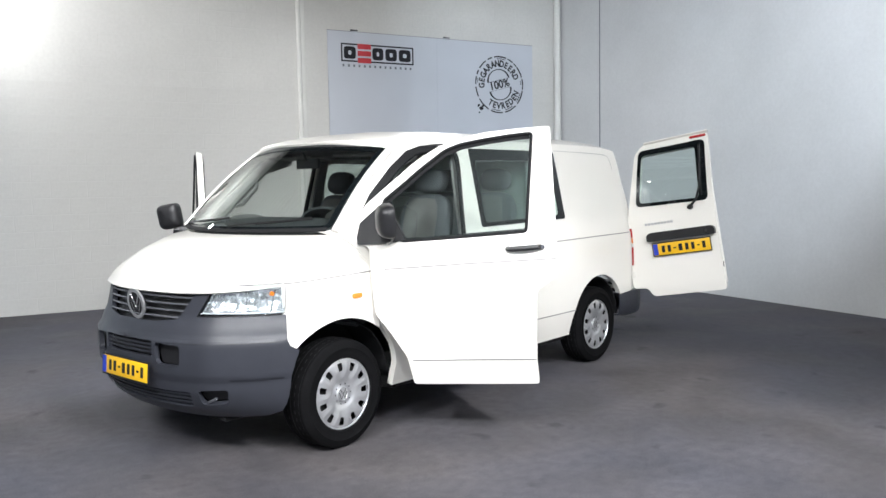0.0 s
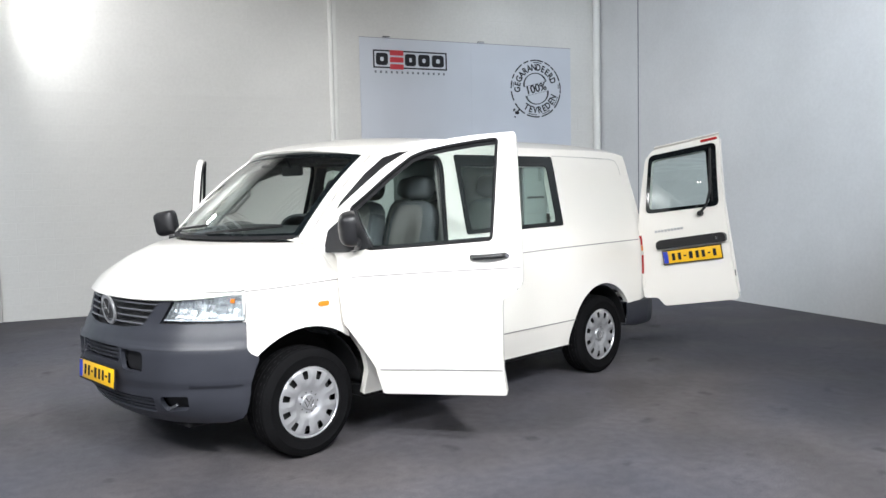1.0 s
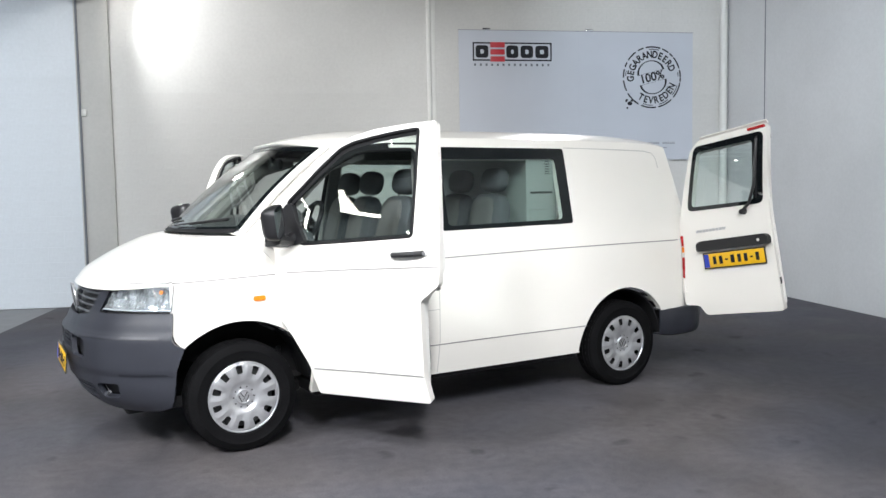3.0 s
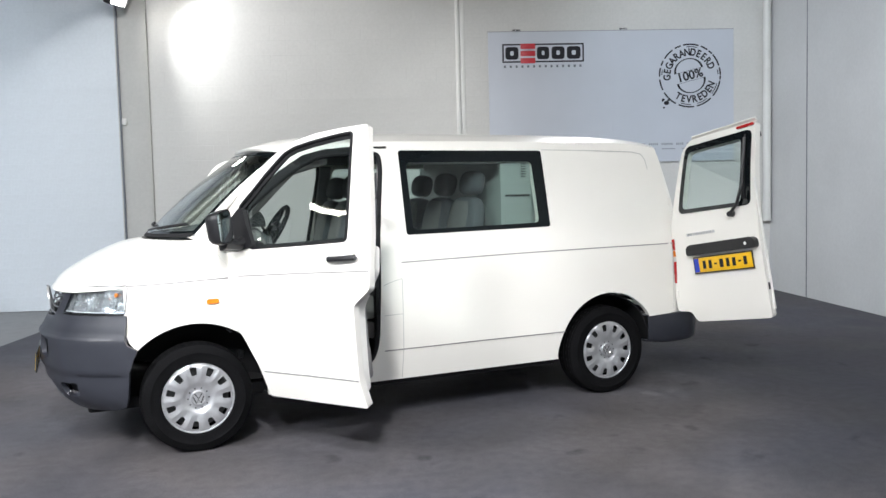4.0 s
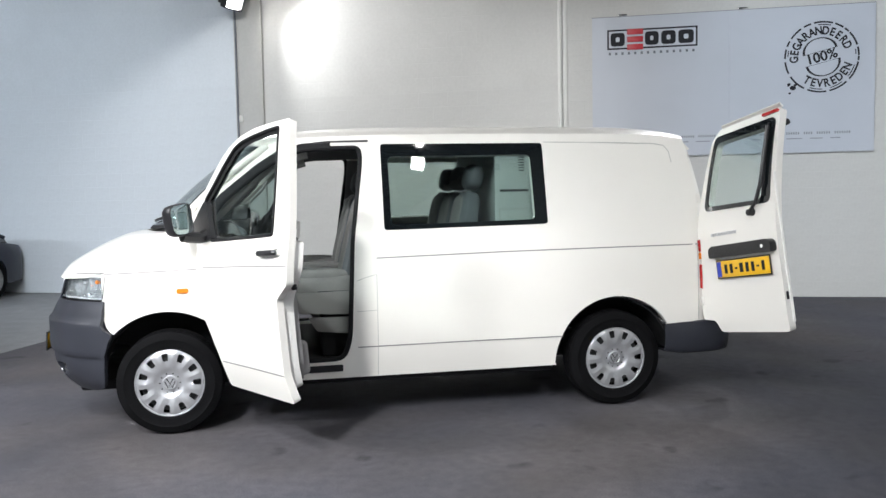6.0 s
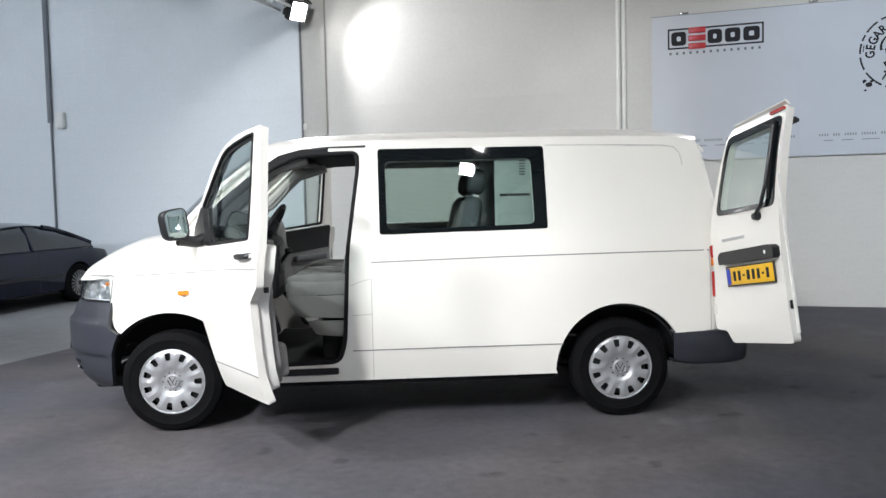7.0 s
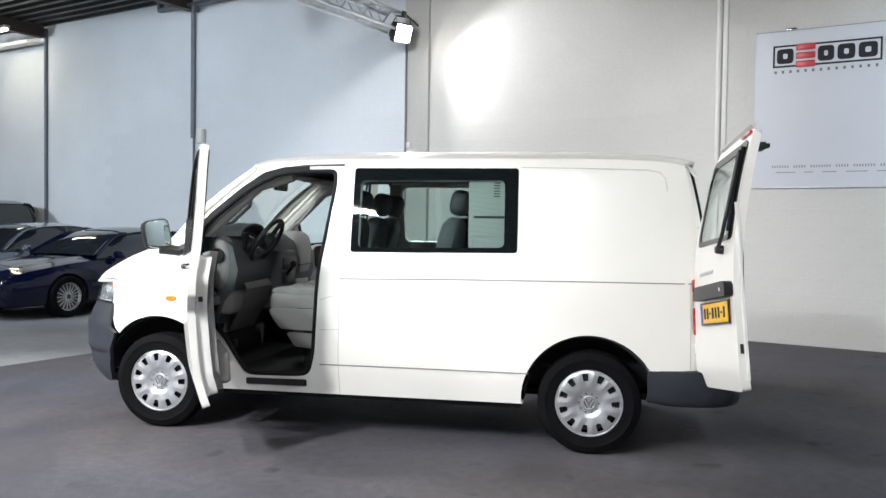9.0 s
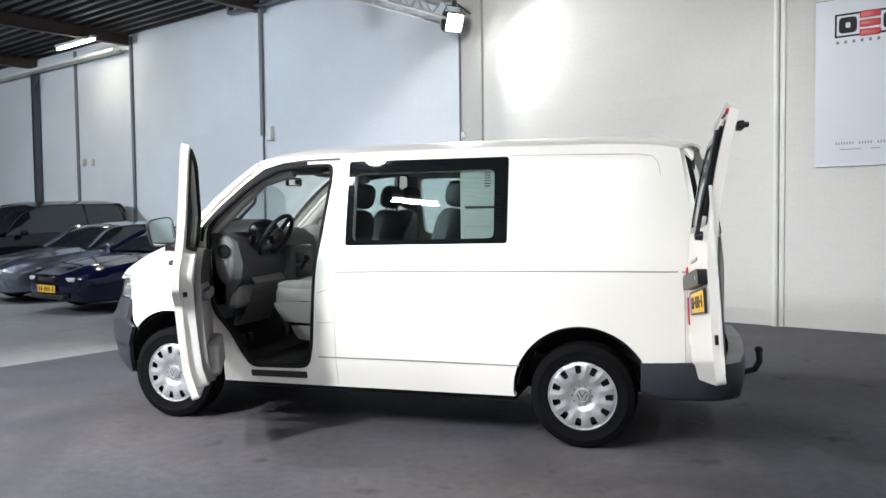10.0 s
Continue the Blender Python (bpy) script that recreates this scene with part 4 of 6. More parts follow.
SE = nose_s[-1]
G = [(-s_of(0.485), 0.998), (s_of(0.485), 0.998), (s_of(0.38), 0.845), (s_of(0.2), 0.825), (-s_of(0.2), 0.825), (-s_of(0.38), 0.845)]
GRILLE = rounded(G, 0.02)
HI, HB, HO = s_of(0.635), 0.524, 1.045
MID = rounded([(-s_of(0.255), 0.722), (s_of(0.255), 0.722), (s_of(0.255), 0.63), (-s_of(0.255), 0.63)], 0.015)
DUCT = [rounded([(k * 0.277, 0.716), (k * 0.475, 0.705), (k * 0.468, 0.588), (k * 0.29, 0.594)][:: 1 if k > 0 else -1], 0.03) for k in (1, -1)]
LOW = rounded([(-s_of(0.50), 0.44), (s_of(0.50), 0.44), (s_of(0.47), 0.345), (-s_of(0.47), 0.345)], 0.02)
FOG = [rounded([(k * s_of(0.54), 0.45), (k * s_of(0.70), 0.46), (k * s_of(0.68), 0.375), (k * s_of(0.54), 0.36)][:: 1 if k > 0 else -1], 0.025) for k in (1, -1)]


def arch_s(z):
    """Where the nose surface meets the front wheel arch at height z."""
    r = float(np.interp(z, (0.42, 0.64), (0.400, 0.463)))
    x = -math.sqrt(r ** 2 - (z - HUB_Z) ** 2)
    near = np.linspace(0.8, SE, 400)
    return float(near[np.argmin([abs(nose(q, z)[0] - x) for q in near])])


EDGE = [(HO + 0.008, 0.866), (1.072, 0.80), (1.088, 0.735), (1.112, 0.69), (1.165, 0.662)] + [(arch_s(z), z) for z in (0.64, 0.60, 0.55, 0.50, 0.45, 0.40, 0.35)] + [(arch_s(0.33) - 0.03, 0.31), (s_of(0.80), 0.285), (s_of(0.4), 0.275)]
TOP = [(0.592, 1.032), (0.562, 0.95), (0.518, 0.862)]
BUMPER = [(-q, z) for q, z in TOP + EDGE] + [(q, z) for q, z in (TOP + EDGE)[::-1]]
bumper = part("front_bumper", panel(BUMPER, [GRILLE, MID, *DUCT, LOW, *FOG], nose, 0.022, -0.03), PLASTIC, van, "dark grey plastic front bumper")
# darker back plates in the openings
for hole in (GRILLE, MID, *DUCT, LOW, *FOG):
    c = np.mean(hole, 0)
    big = [tuple(c + (np.array(p) - c) * 1.04) for p in hole]
    part("opening_back", panel(big, [], nose, 0.1, -0.01, 0.045), BLACK, bumper)
for z in (0.856, 0.893, 0.930, 0.967):
    w = s_of(0.38 + 0.105 * (z - 0.845) / 0.15)
    part("grille_slat", strip([(-w + 2 * w * i / 24, z) for i in range(25)], nose, 0.009, -0.014, 0.016), SLAT, bumper)
for z in (0.655, 0.678, 0.701):
    part("grille_slat", strip([(-s_of(0.25) + 2 * s_of(0.25) * i / 16, z) for i in range(17)], nose, 0.009, -0.010, 0.018), PLASTIC, bumper)
for z in (0.365, 0.392, 0.419):
    part("grille_slat", strip([(-s_of(0.49) + 2 * s_of(0.49) * i / 24, z) for i in range(25)], nose, 0.012, -0.012, 0.02), PLASTIC, bumper)
part("bumper_bead", strip([(-1.02 + 2.04 * i / 60, 0.730) for i in range(61)], nose, 0.016, -0.004), PLASTIC, bumper)
for k in (1, -1):
    part("bumper_bead", strip([(k * (0.76 + 0.30 * i / 14), 0.516) for i in range(15)], nose, 0.012, -0.004), PLASTIC, bumper)
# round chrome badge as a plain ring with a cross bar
badge = part("badge", lathe([(0.070, 0.0), (0.074, 0.013), (0.085, 0.017), (0.092, 0.008), (0.092, 0.0), (0.070, 0.0)], 40), SILVER, bumper, "round chrome badge", pose(-0.822, 0, 0.910, 8, 0, -90))
part("badge_bar", join(box((-0.07, 0.002, -0.006), (0.07, 0.012, 0.006)), tube([(-0.046, 0.008, 0.056), (0, 0.008, -0.024), (0.046, 0.008, 0.056)], 0.009, n=6), tube([(-0.055, 0.008, 0.025), (-0.024, 0.008, -0.062), (0.0, 0.008, 0.0), (0.024, 0.008, -0.062), (0.055, 0.008, 0.025)], 0.008, n=6)), SILVER, badge)
part("badge_back", lathe([(0.0, 0.001), (0.072, 0.001)], 40), BLACK, badge)
for k in (1, -1):
    o = [(k * HB, 0.866), (k * HO, 0.871), (k * (HO - 0.012), 1.044), (k * 0.603, 1.034)]
    o = rounded(o if k > 0 else o[::-1], 0.018)
    lamp = part("headlight", panel(o, [], nose, 0.05, -0.004, -0.004), LENS, van, "clear glass headlight with chrome reflectors")
    part("reflector_back", panel(o, [], nose, 0.05, -0.006, 0.045), STEEL, lamp)
    # the mirror behind the glass: a wide hollow, a narrow one beside it and upright flutes
    mesh = []
    for line in range(17):
        z = 0.876 + 0.158 * line / 16
        slant = 0.08 * (z - 0.87) / 0.17
        row = []
        for a in range(61):
            q = a / 60
            side = k * (HB + 0.012 + slant + (HO - HB - 0.03 - slant) * q)
            wide = max(0.0, 1 - ((q - 0.36) / 0.27) ** 2 - ((z - 0.955) / 0.085) ** 2)
            slim = max(0.0, 1 - ((q - 0.80) / 0.13) ** 2 - ((z - 0.955) / 0.075) ** 2)
            deep = 0.012 + 0.034 * wide ** 0.6 + 0.024 * slim ** 0.6 + 0.0022 * math.sin(q * 95 + 6 * z) + 0.002 * math.sin(z * 160 + 9 * q)
            row.append(Vector(nose(side, z)) + Vector((deep, 0, 0)))
        mesh.append(row)
    part("reflector", grid(mesh), REFLECTOR, lamp, "fluted chrome reflector", angle=60)
    part("chrome_ledge", strip([(k * (HB + 0.02 + (HO - HB - 0.03) * i / 14), 0.884) for i in range(15)], nose, 0.006, -0.006, 0.008), SILVER_BRIGHT, lamp)
    for q in (0.615, 0.80, 0.955):
        part("divider", strip([(k * q, 0.880), (k * (q + 0.012), 0.95), (k * (q + 0.02), 1.03)], nose, 0.004, -0.004, 0.014), STEEL, lamp)
    part("bezel", strip(resample(o, 0.03), nose, 0.004, -0.002, closed=True), BLACK, lamp)
    for y, r in ((0.655, 0.066), (0.79, 0.052)):
        c = Vector(nose(k * s_of(y), 0.945)) + Vector((0.018, -k * 0.010, 0))
        aim = Vector((-1, k * 0.45, 0)).normalized()
        m = Matrix.Translation(c) @ aim.to_track_quat("Z", "Y").to_matrix().to_4x4()
        part("bowl", lathe([(0.012, -0.06), (0.03, -0.05), (r * 0.8, -0.03), (r, 0.0), (r + 0.004, 0.0)], 24, "z"), REFLECTOR, lamp, "", m)
        part("bulb", lathe([(0.0, -0.01), (0.012, -0.015), (0.012, -0.05)], 12, "z"), WHITE_LENS, lamp, "", m)
    part("turn_signal", panel(rounded([(k * (HO - 0.105), 0.978), (k * (HO - 0.075), 0.974), (k * (HO - 0.074), 0.996), (k * (HO - 0.102), 1.0)][:: k], 0.01), [], nose, 0.03, -0.006, 0.014), AMBER, lamp, "amber turn signal")
    fog = Vector(nose(k * s_of(0.6), 0.41)) + Vector((0.03, 0, 0))
    part("towing_cover", tube([fog + Vector((-0.02, k * -0.03, -0.03)), fog + Vector((-0.015, k * 0.04, 0.0))], 0.007, n=6), SLAT, bumper)


def number_plate(parent, m):
    """A yellow plate with a blue strip, its writing as plain dark bars. It faces -y of its own frame."""
    pl = part("number_plate", box((-0.26, -0.006, -0.055), (0.26, 0.0, 0.055), 0.004, 2), YELLOW, parent, "yellow number plate with dark bars", m)
    part("plate_strip", box((-0.257, -0.0075, -0.052), (-0.215, -0.005, 0.052)), BLUE, pl, "blue strip")
    part("plate_frame", join(box((-0.267, -0.004, -0.064), (0.267, 0.004, -0.0555)), box((-0.267, -0.004, 0.0555), (0.267, 0.004, 0.064)), box((-0.267, -0.004, -0.0555), (-0.2605, 0.004, 0.0555)), box((0.2605, -0.004, -0.0555), (0.267, 0.004, 0.0555))), BLACK, pl)
    for a, b, h in ((-0.185, -0.145, 1), (-0.13, -0.09, 1), (-0.072, -0.048, 0), (-0.03, 0.015, 1), (0.03, 0.07, 1), (0.085, 0.125, 1), (0.142, 0.166, 0), (0.183, 0.223, 1)):
        part("plate_bar", box((a + 0.006 * h, -0.0075, -0.031 if h else -0.006), (b - 0.006 * h, -0.005, 0.031 if h else 0.006), 0.003, 1), INK, pl)
    return pl


number_plate(bumper, pose(-0.905, 0, 0.535, -4, 0, -90))

# ---- rear: frame, doors, bumper ----
back_x = curve([0.45, 0.60, 1.05, 1.30, 1.55, 1.86, 1.93], [3.848, 3.862, 3.860, 3.838, 3.79, 3.705, 3.68])
frame_x = curve([0.5, 1.1, 1.3, 1.55, 1.86, 1.95], [3.715, 3.712, 3.70, 3.665, 3.60, 3.575])
RIM_HOLE = rounded([(-0.80, 0.60), (0.80, 0.60), (0.79, 1.20), (0.66, 1.82), (-0.66, 1.82), (-0.79, 1.20)], 0.06)
RIM = [(-0.90, 0.57), (0.90, 0.57), (0.895, 1.1), (0.84, 1.40), (0.755, 1.78), (0.70, 1.86), (-0.70, 1.86), (-0.755, 1.78), (-0.84, 1.40), (-0.895, 1.1)]
part("rear_frame", panel(RIM, [RIM_HOLE], lambda y, z: (frame_x(z), y, z), 0.08, 0.05), JAMB, van, "white rear door frame")
part("rear_seal", tube([(frame_x(z) + 0.005, y, z) for y, z in resample(RIM_HOLE, 0.08)], 0.025, True), RUBBER, van, "black rubber rear door seal")
part("roof_lip", thicken(grid([[(3.60 + 0.03 * k, 0.70 * (-1 + j / 8), 1.945 - 0.085 * abs(-1 + j / 8) ** 3 - 0.03 * k) for j in range(17)] for k in range(3)]), 0.015), PAINT, van)


def rear_door(sgn, m, plate):
    """One wing of the rear doors, closed in the xz frame of the van; sgn -1 is the driver's side."""
    lay = lambda y, z: (back_x(z), y, z)
    flip = lambda pts: pts if sgn < 0 else [(-y, z) for y, z in reversed(pts)]
    outline = flip(rounded([(-0.755, 0.495), (-0.09, 0.50), (-0.09, 1.905), (-0.70, 1.895), (-0.775, 1.82), (-0.865, 1.35), (-0.93, 1.05), (-0.935, 0.585), (-0.80, 0.575)], 0.03))
    clear = flip(rounded([(-0.765, 1.365), (-0.21, 1.34), (-0.21, 1.80), (-0.71, 1.80)], 0.04))
    border = flip(rounded([(-0.80, 1.335), (-0.135, 1.31), (-0.12, 1.85), (-0.735, 1.845)], 0.05))
    d = part("rear_door", panel(outline, [clear], lay, 0.035, 0.048), PAINT, van, "white rear door with a window", m)
    part("window_border", panel(border, [clear], lay, 0.035, 0.008, 0.007), FRIT, d, "black glass border")
    part("window_pane", panel(clear, [], lay, 0.1, 0.004, 0.0), GLASS, d, "greenish clear window")
    part("inner_lining", panel(flip(rounded([(-0.84, 0.62), (-0.14, 0.62), (-0.14, 1.26), (-0.80, 1.26)], 0.05)), [], lambda y, z: (back_x(z) - 0.049, y, z), 0.08, 0.02), TRIM, d)
    part("edge_lip", box((back_x(1.0) - 0.05, -0.092 * -sgn - 0.004 if sgn > 0 else -0.092, 0.56), (back_x(1.0) - 0.035, -0.082 if sgn < 0 else 0.096, 1.5)), JAMB, d)
    for z in (0.72, 1.45):
        part("hinge", box((back_x(z) - 0.03, -0.955 if sgn < 0 else 0.90, z - 0.035), (back_x(z) + 0.008, -0.90 if sgn < 0 else 0.955, z + 0.035), 0.01), PAINT, d)
    part("latch", box((back_x(0.78) - 0.03, -0.093, 0.70), (back_x(0.78) - 0.012, -0.086, 0.75), 0.002), BLACK, d)
    if not plate:
        return d
    lip = part("handle_bar", panel(rounded([(-0.725, 1.005), (-0.105, 1.005), (-0.105, 1.065), (-0.135, 1.085), (-0.69, 1.085), (-0.725, 1.065)], 0.02), [], lay, 0.05, 0.06, 0.048), BLACK, d, "black plastic handle bar")
    part("lock", lathe([(0.0, 0.052), (0.012, 0.052), (0.012, 0.045)], 12, "z"), CHROME, lip, "", Matrix.Translation((back_x(1.04), -0.18, 1.045)) @ pose(0, 0, 0, 0, 90, 0))
    number_plate(d, pose(back_x(0.93) + 0.014, -0.425, 0.925, 0, 0, 90))
    part("brake_light", panel(rounded([(-0.25, 1.872), (-0.105, 1.875), (-0.105, 1.892), (-0.25, 1.889)], 0.006), [], lay, 0.05, 0.02, 0.015), RED, d, "red high brake light")
    part("top_lip", panel([(-0.70, 1.888), (-0.09, 1.898), (-0.085, 1.922), (-0.68, 1.912)], [], lambda y, z: (back_x(1.9) - 0.02 + (z - 1.89) * 1.2, y, z), 0.08, 0.012), PAINT, d)
    part("latch_bracket", join(box((back_x(1.8) - 0.10, -0.19, 1.79), (back_x(1.8) - 0.065, -0.11, 1.83), 0.008), box((back_x(1.8) - 0.125, -0.165, 1.80), (back_x(1.8) - 0.09, -0.13, 1.825), 0.006)), BLACK, d)
    arm = [(back_x(z) + 0.03, y, z) for y, z in ((-0.30, 1.27), (-0.235, 1.33), (-0.19, 1.45), (-0.165, 1.80))]
    wiper = part("wiper", tube(arm, 0.012, n=6), BLACK, d, "black rear wiper")
    part("wiper_cap", lathe([(0.0, 0.045), (0.02, 0.04), (0.026, 0.0)], 14, "z"), BLACK, wiper, "", Matrix.Translation((back_x(1.27), -0.30, 1.27)) @ pose(0, 0, 0, 0, 90, 0))
    part("wiper_blade", tube([(back_x(z) + 0.014, y, z) for y, z in ((-0.185, 1.36), (-0.178, 1.60), (-0.17, 1.82))], 0.009, n=6), RUBBER, wiper)
    for k in range(9):
        part("badge_bar", box((back_x(1.17), -0.735 + 0.03 * k, 1.155), (back_x(1.17) + 0.006, -0.713 + 0.03 * k, 1.175)), SILVER, d)
    return d


axis = Vector((-0.03, math.sin(radians(4.2)), math.cos(radians(4.2))))
pivot = Vector((3.76, -0.93, 0.55))
swing = Matrix.Translation(pivot) @ Matrix.Rotation(-radians(172.0), 4, axis) @ Matrix.Translation(-pivot)
tagged(rear_door(-1, swing, True), "white rear door swung fully open, with plate")
tagged(rear_door(1, None, False), "closed white rear door with a window")

REAR_PLAN = [(-0.945, 3.36), (-0.95, 3.5), (-0.945, 3.68), (-0.92, 3.80), (-0.87, 3.88), (-0.76, 3.94), (-0.4, 3.975), (0, 3.985), (0.4, 3.975), (0.76, 3.94), (0.87, 3.88), (0.92, 3.80), (0.945, 3.68), (0.95, 3.5), (0.945, 3.36)]
rows = []
for z, o in ((0.572, -0.10), (0.575, -0.014), (0.568, -0.003), (0.50, 0.003), (0.41, 0.0), (0.362, -0.006), (0.345, -0.02), (0.343, -0.12)):
    rows.append([(x + (o if x > 3.75 else 0), y - math.copysign(abs(min(o, 0)) * (1 if abs(y) > 0.8 else 0), y) + (math.copysign(max(o, 0), y)), z + (0.02 if x < 3.4 and z < 0.4 else 0)) for y, x in REAR_PLAN])
part("rear_bumper", thicken(grid(rows), 0.01), PLASTIC, van, "dark grey plastic rear bumper", angle=50)
hook = part("tow_hook", tube([(3.70, -0.02, 0.36), (3.98, -0.02, 0.36), (4.06, -0.02, 0.385), (4.09, -0.02, 0.44), (4.085, -0.02, 0.50)], 0.022, n=10), STEEL, van, "black tow hook")
ball = bmesh.new()
bmesh.ops.create_uvsphere(ball, u_segments=16, v_segments=10, radius=0.028)
part("tow_ball", ball, STEEL, hook, "", pose(4.085, -0.02, 0.52))

# ---- front doors ----
DOOR = rounded([(0.19, 1.20), (0.125, 1.24), (0.13, 1.40), (0.17, 1.462), (0.28, 1.55), (0.39, 1.636), (0.51, 1.726), (0.63, 1.792), (0.75, 1.836), (0.92, 1.868), (1.10, 1.880), (1.305, 1.886), (1.335, 1.10), (1.33, 1.02), (1.21, 0.93), (1.195, 0.50), (1.205, 0.345), (0.425, 0.335), (0.40, 0.52), (0.30, 0.68), (0.215, 0.79)], 0.02)
PANE = rounded([(0.34, 1.27), (0.285, 1.482), (0.40, 1.567), (0.51, 1.654), (0.60, 1.718), (0.68, 1.772), (0.77, 1.802), (0.905, 1.823), (1.075, 1.842), (1.198, 1.85), (1.153, 1.277), (0.89, 1.262), (0.57, 1.245), (0.40, 1.238)], 0.02)
FOOT = rounded([(0.105, 1.22), (0.135, 1.352), (0.285, 1.472), (0.325, 1.47), (0.355, 1.38), (0.425, 1.25), (0.36, 1.232), (0.27, 1.222)], 0.012)


def door_w(x, z):
    return side_w(z) * plan_w(x) + 0.034 * (max(0.0, z - 1.25) / 0.64) ** 1.5


def door_left(x, z):
    return (x, -door_w(x, z), z)


def door_right(x, z):
    return (x, door_w(x, z), z)


def front_door(sgn, m):
    lay = door_left if sgn < 0 else door_right
    k = 1 if sgn < 0 else -1
    d = part("front_door", panel(DOOR, [PANE], lay, 0.06, 0.044 * k), PAINT, van, "white front door standing open", m)
    part("window_pane", panel(PANE, [], lay, 0.12, 0.004 * k, -0.014 * k), GLASS, d, "greenish clear door window")
    part("window_seal", tube([Vector(lay(*p)) + Vector((0, -sgn * 0.002, 0)) for p in resample(PANE, 0.06)], 0.010, True), RUBBER, d, "black window seal")
    part("window_seal", tube([Vector(lay(*p)) + Vector((0, -sgn * 0.046, 0)) for p in resample(PANE, 0.06)], 0.013, True), RUBBER, d, "black window seal")
    top = [(0.30, 1.474), (0.41, 1.557), (0.52, 1.644), (0.61, 1.706), (0.685, 1.757), (0.775, 1.787), (0.905, 1.808), (1.075, 1.827), (1.185, 1.834)]
    part("window_channel", strip(resample(top, 0.06, False), lay, 0.032, -0.004 * k, -0.004 * k), RUBBER, d, "black window channel")
    part("mirror_foot", panel(FOOT, [], lay, 0.05, 0.03 * k, 0.014 * k), BLACK, d, "black mirror base")
    # deeper lower body behind the outer skin
    part("door_frame", panel(rounded([(0.30, 1.21), (1.30, 1.25), (1.31, 1.10), (1.19, 0.90), (1.17, 0.50), (1.15, 0.40), (0.46, 0.39), (0.43, 0.52), (0.33, 0.69), (0.26, 0.80)], 0.03), [], lambda x, z: (x, sgn * (door_w(x, z) - 0.041), z), 0.08, 0.072 * k), JAMB, d)
    for xx, zz in ((1.225, 0.98), (1.23, 0.90)):
        part("latch", box((1.275 - 0.1 * (zz < 0.95) - 0.002, min(sgn * 0.86, sgn * 0.885), zz), (1.292 - 0.1 * (zz < 0.95), max(sgn * 0.86, sgn * 0.885), zz + 0.03), 0.002), BLACK, d)
    # the lower line is a crease whose shade is drawn as a strip
    for pts, w in (([(0.285, 1.072), (0.8, 1.098), (1.33, 1.118)], 0.008), ([(0.43, 0.497), (0.8, 0.505), (1.19, 0.508)], 0.007)):
        part("panel_gap", strip(resample(pts, 0.1, False), lay, w, 0.0012 * k), SEAM, d)
    h = part("handle", tube([Vector(lay(x, z)) + Vector((0, sgn * o, 0)) for x, z, o in ((1.04, 1.180, 0.002), (1.055, 1.181, 0.022), (1.14, 1.185, 0.03), (1.22, 1.189, 0.022), (1.235, 1.19, 0.002))], 0.016, n=8), BLACK, d, "black door handle")
    part("handle_cup", panel(rounded([(1.06, 1.150), (1.18, 1.154), (1.18, 1.21), (1.06, 1.206)], 0.025), [], lay, 0.04, 0.004 * k, 0.002 * k), JAMB, h)
    part("lock", lathe([(0.0, 0.0), (0.012, 0.0), (0.012, 0.02), (0.0, 0.024)], 12), CHROME, h, "", Matrix.Translation(Vector(lay(1.25, 1.19)) + Vector((0, 0 if sgn > 0 else -0.024, 0))))
    # inner side: grey lining with pocket, arm rest and speaker
    inn = lambda x, z: (x, sgn * (door_w(x, z) - 0.114), z)
    card = part("door_card", panel(rounded([(0.40, 1.235), (1.17, 1.265), (1.155, 0.55), (1.10, 0.42), (0.55, 0.42), (0.50, 0.60), (0.36, 0.80)], 0.05), [], inn, 0.1, 0.04 * k), TRIM, d, "grey plastic door lining")
    part("pocket", box((0.52, min(sgn * 0.725, sgn * 0.81), 0.46), (1.12, max(sgn * 0.725, sgn * 0.81), 0.66), 0.03, 3), TRIM, card)
    part("arm_rest", box((0.60, min(sgn * 0.745, sgn * 0.81), 0.93), (1.06, max(sgn * 0.745, sgn * 0.81), 0.99), 0.015), DASH, card)
    part("card_top", panel(rounded([(0.42, 1.22), (1.16, 1.25), (1.155, 1.04), (0.44, 1.02)], 0.03), [], lambda x, z: (x, sgn * (door_w(x, z) - 0.150), z), 0.1, 0.012 * k), CARPET_IN, card, "black upper door lining")
    # door mirror
    base = Vector(lay(0.33, 1.33))
    c = Vector((0.34, sgn * 1.075, 1.385))
    # a deep bowl-shaped shell, its outline a rounded trapezium wider at the top
    rim = rounded([(-0.092, -0.095), (0.085, -0.105), (0.104, 0.085), (-0.075, 0.102)], 0.05, 5)
    rows = [[(q, y * g, 0.003 + z * g) for y, z in rim] for q, g in ((0.044, 0.94), (0.050, 0.975), (0.046, 1.0), (0.014, 1.0), (-0.014, 0.94), (-0.034, 0.80), (-0.046, 0.52), (-0.05, 0.15))]
    mir = part("mirror_housing", grid([[(x, y * sgn, z) for x, y, z in r] for r in rows], closed=True, caps=True), BLACK, d, "black door mirror", Matrix.Translation(c) @ pose(0, 0, 0, 0, 0, MIRROR_TURN * -sgn), angle=50)
    glass = grid([[(q, y * g * sgn, 0.003 + z * g) for y, z in rim] for q, g in ((0.0445, 0.925), (0.0475, 0.92), (0.0485, 0.86), (0.0495, 0.40), (0.0497, 0.02))], closed=True, caps=True)
    part("mirror_glass", glass, MIRROR, mir, "mirror glass", angle=60)
    part("mirror_arm", tube([base + Vector((0, sgn * 0.0, -0.05)), base + Vector((-0.01, sgn * 0.06, -0.07)), c + Vector((0, -sgn * 0.02, -0.10))], 0.036, n=8), BLACK, d)
    return d


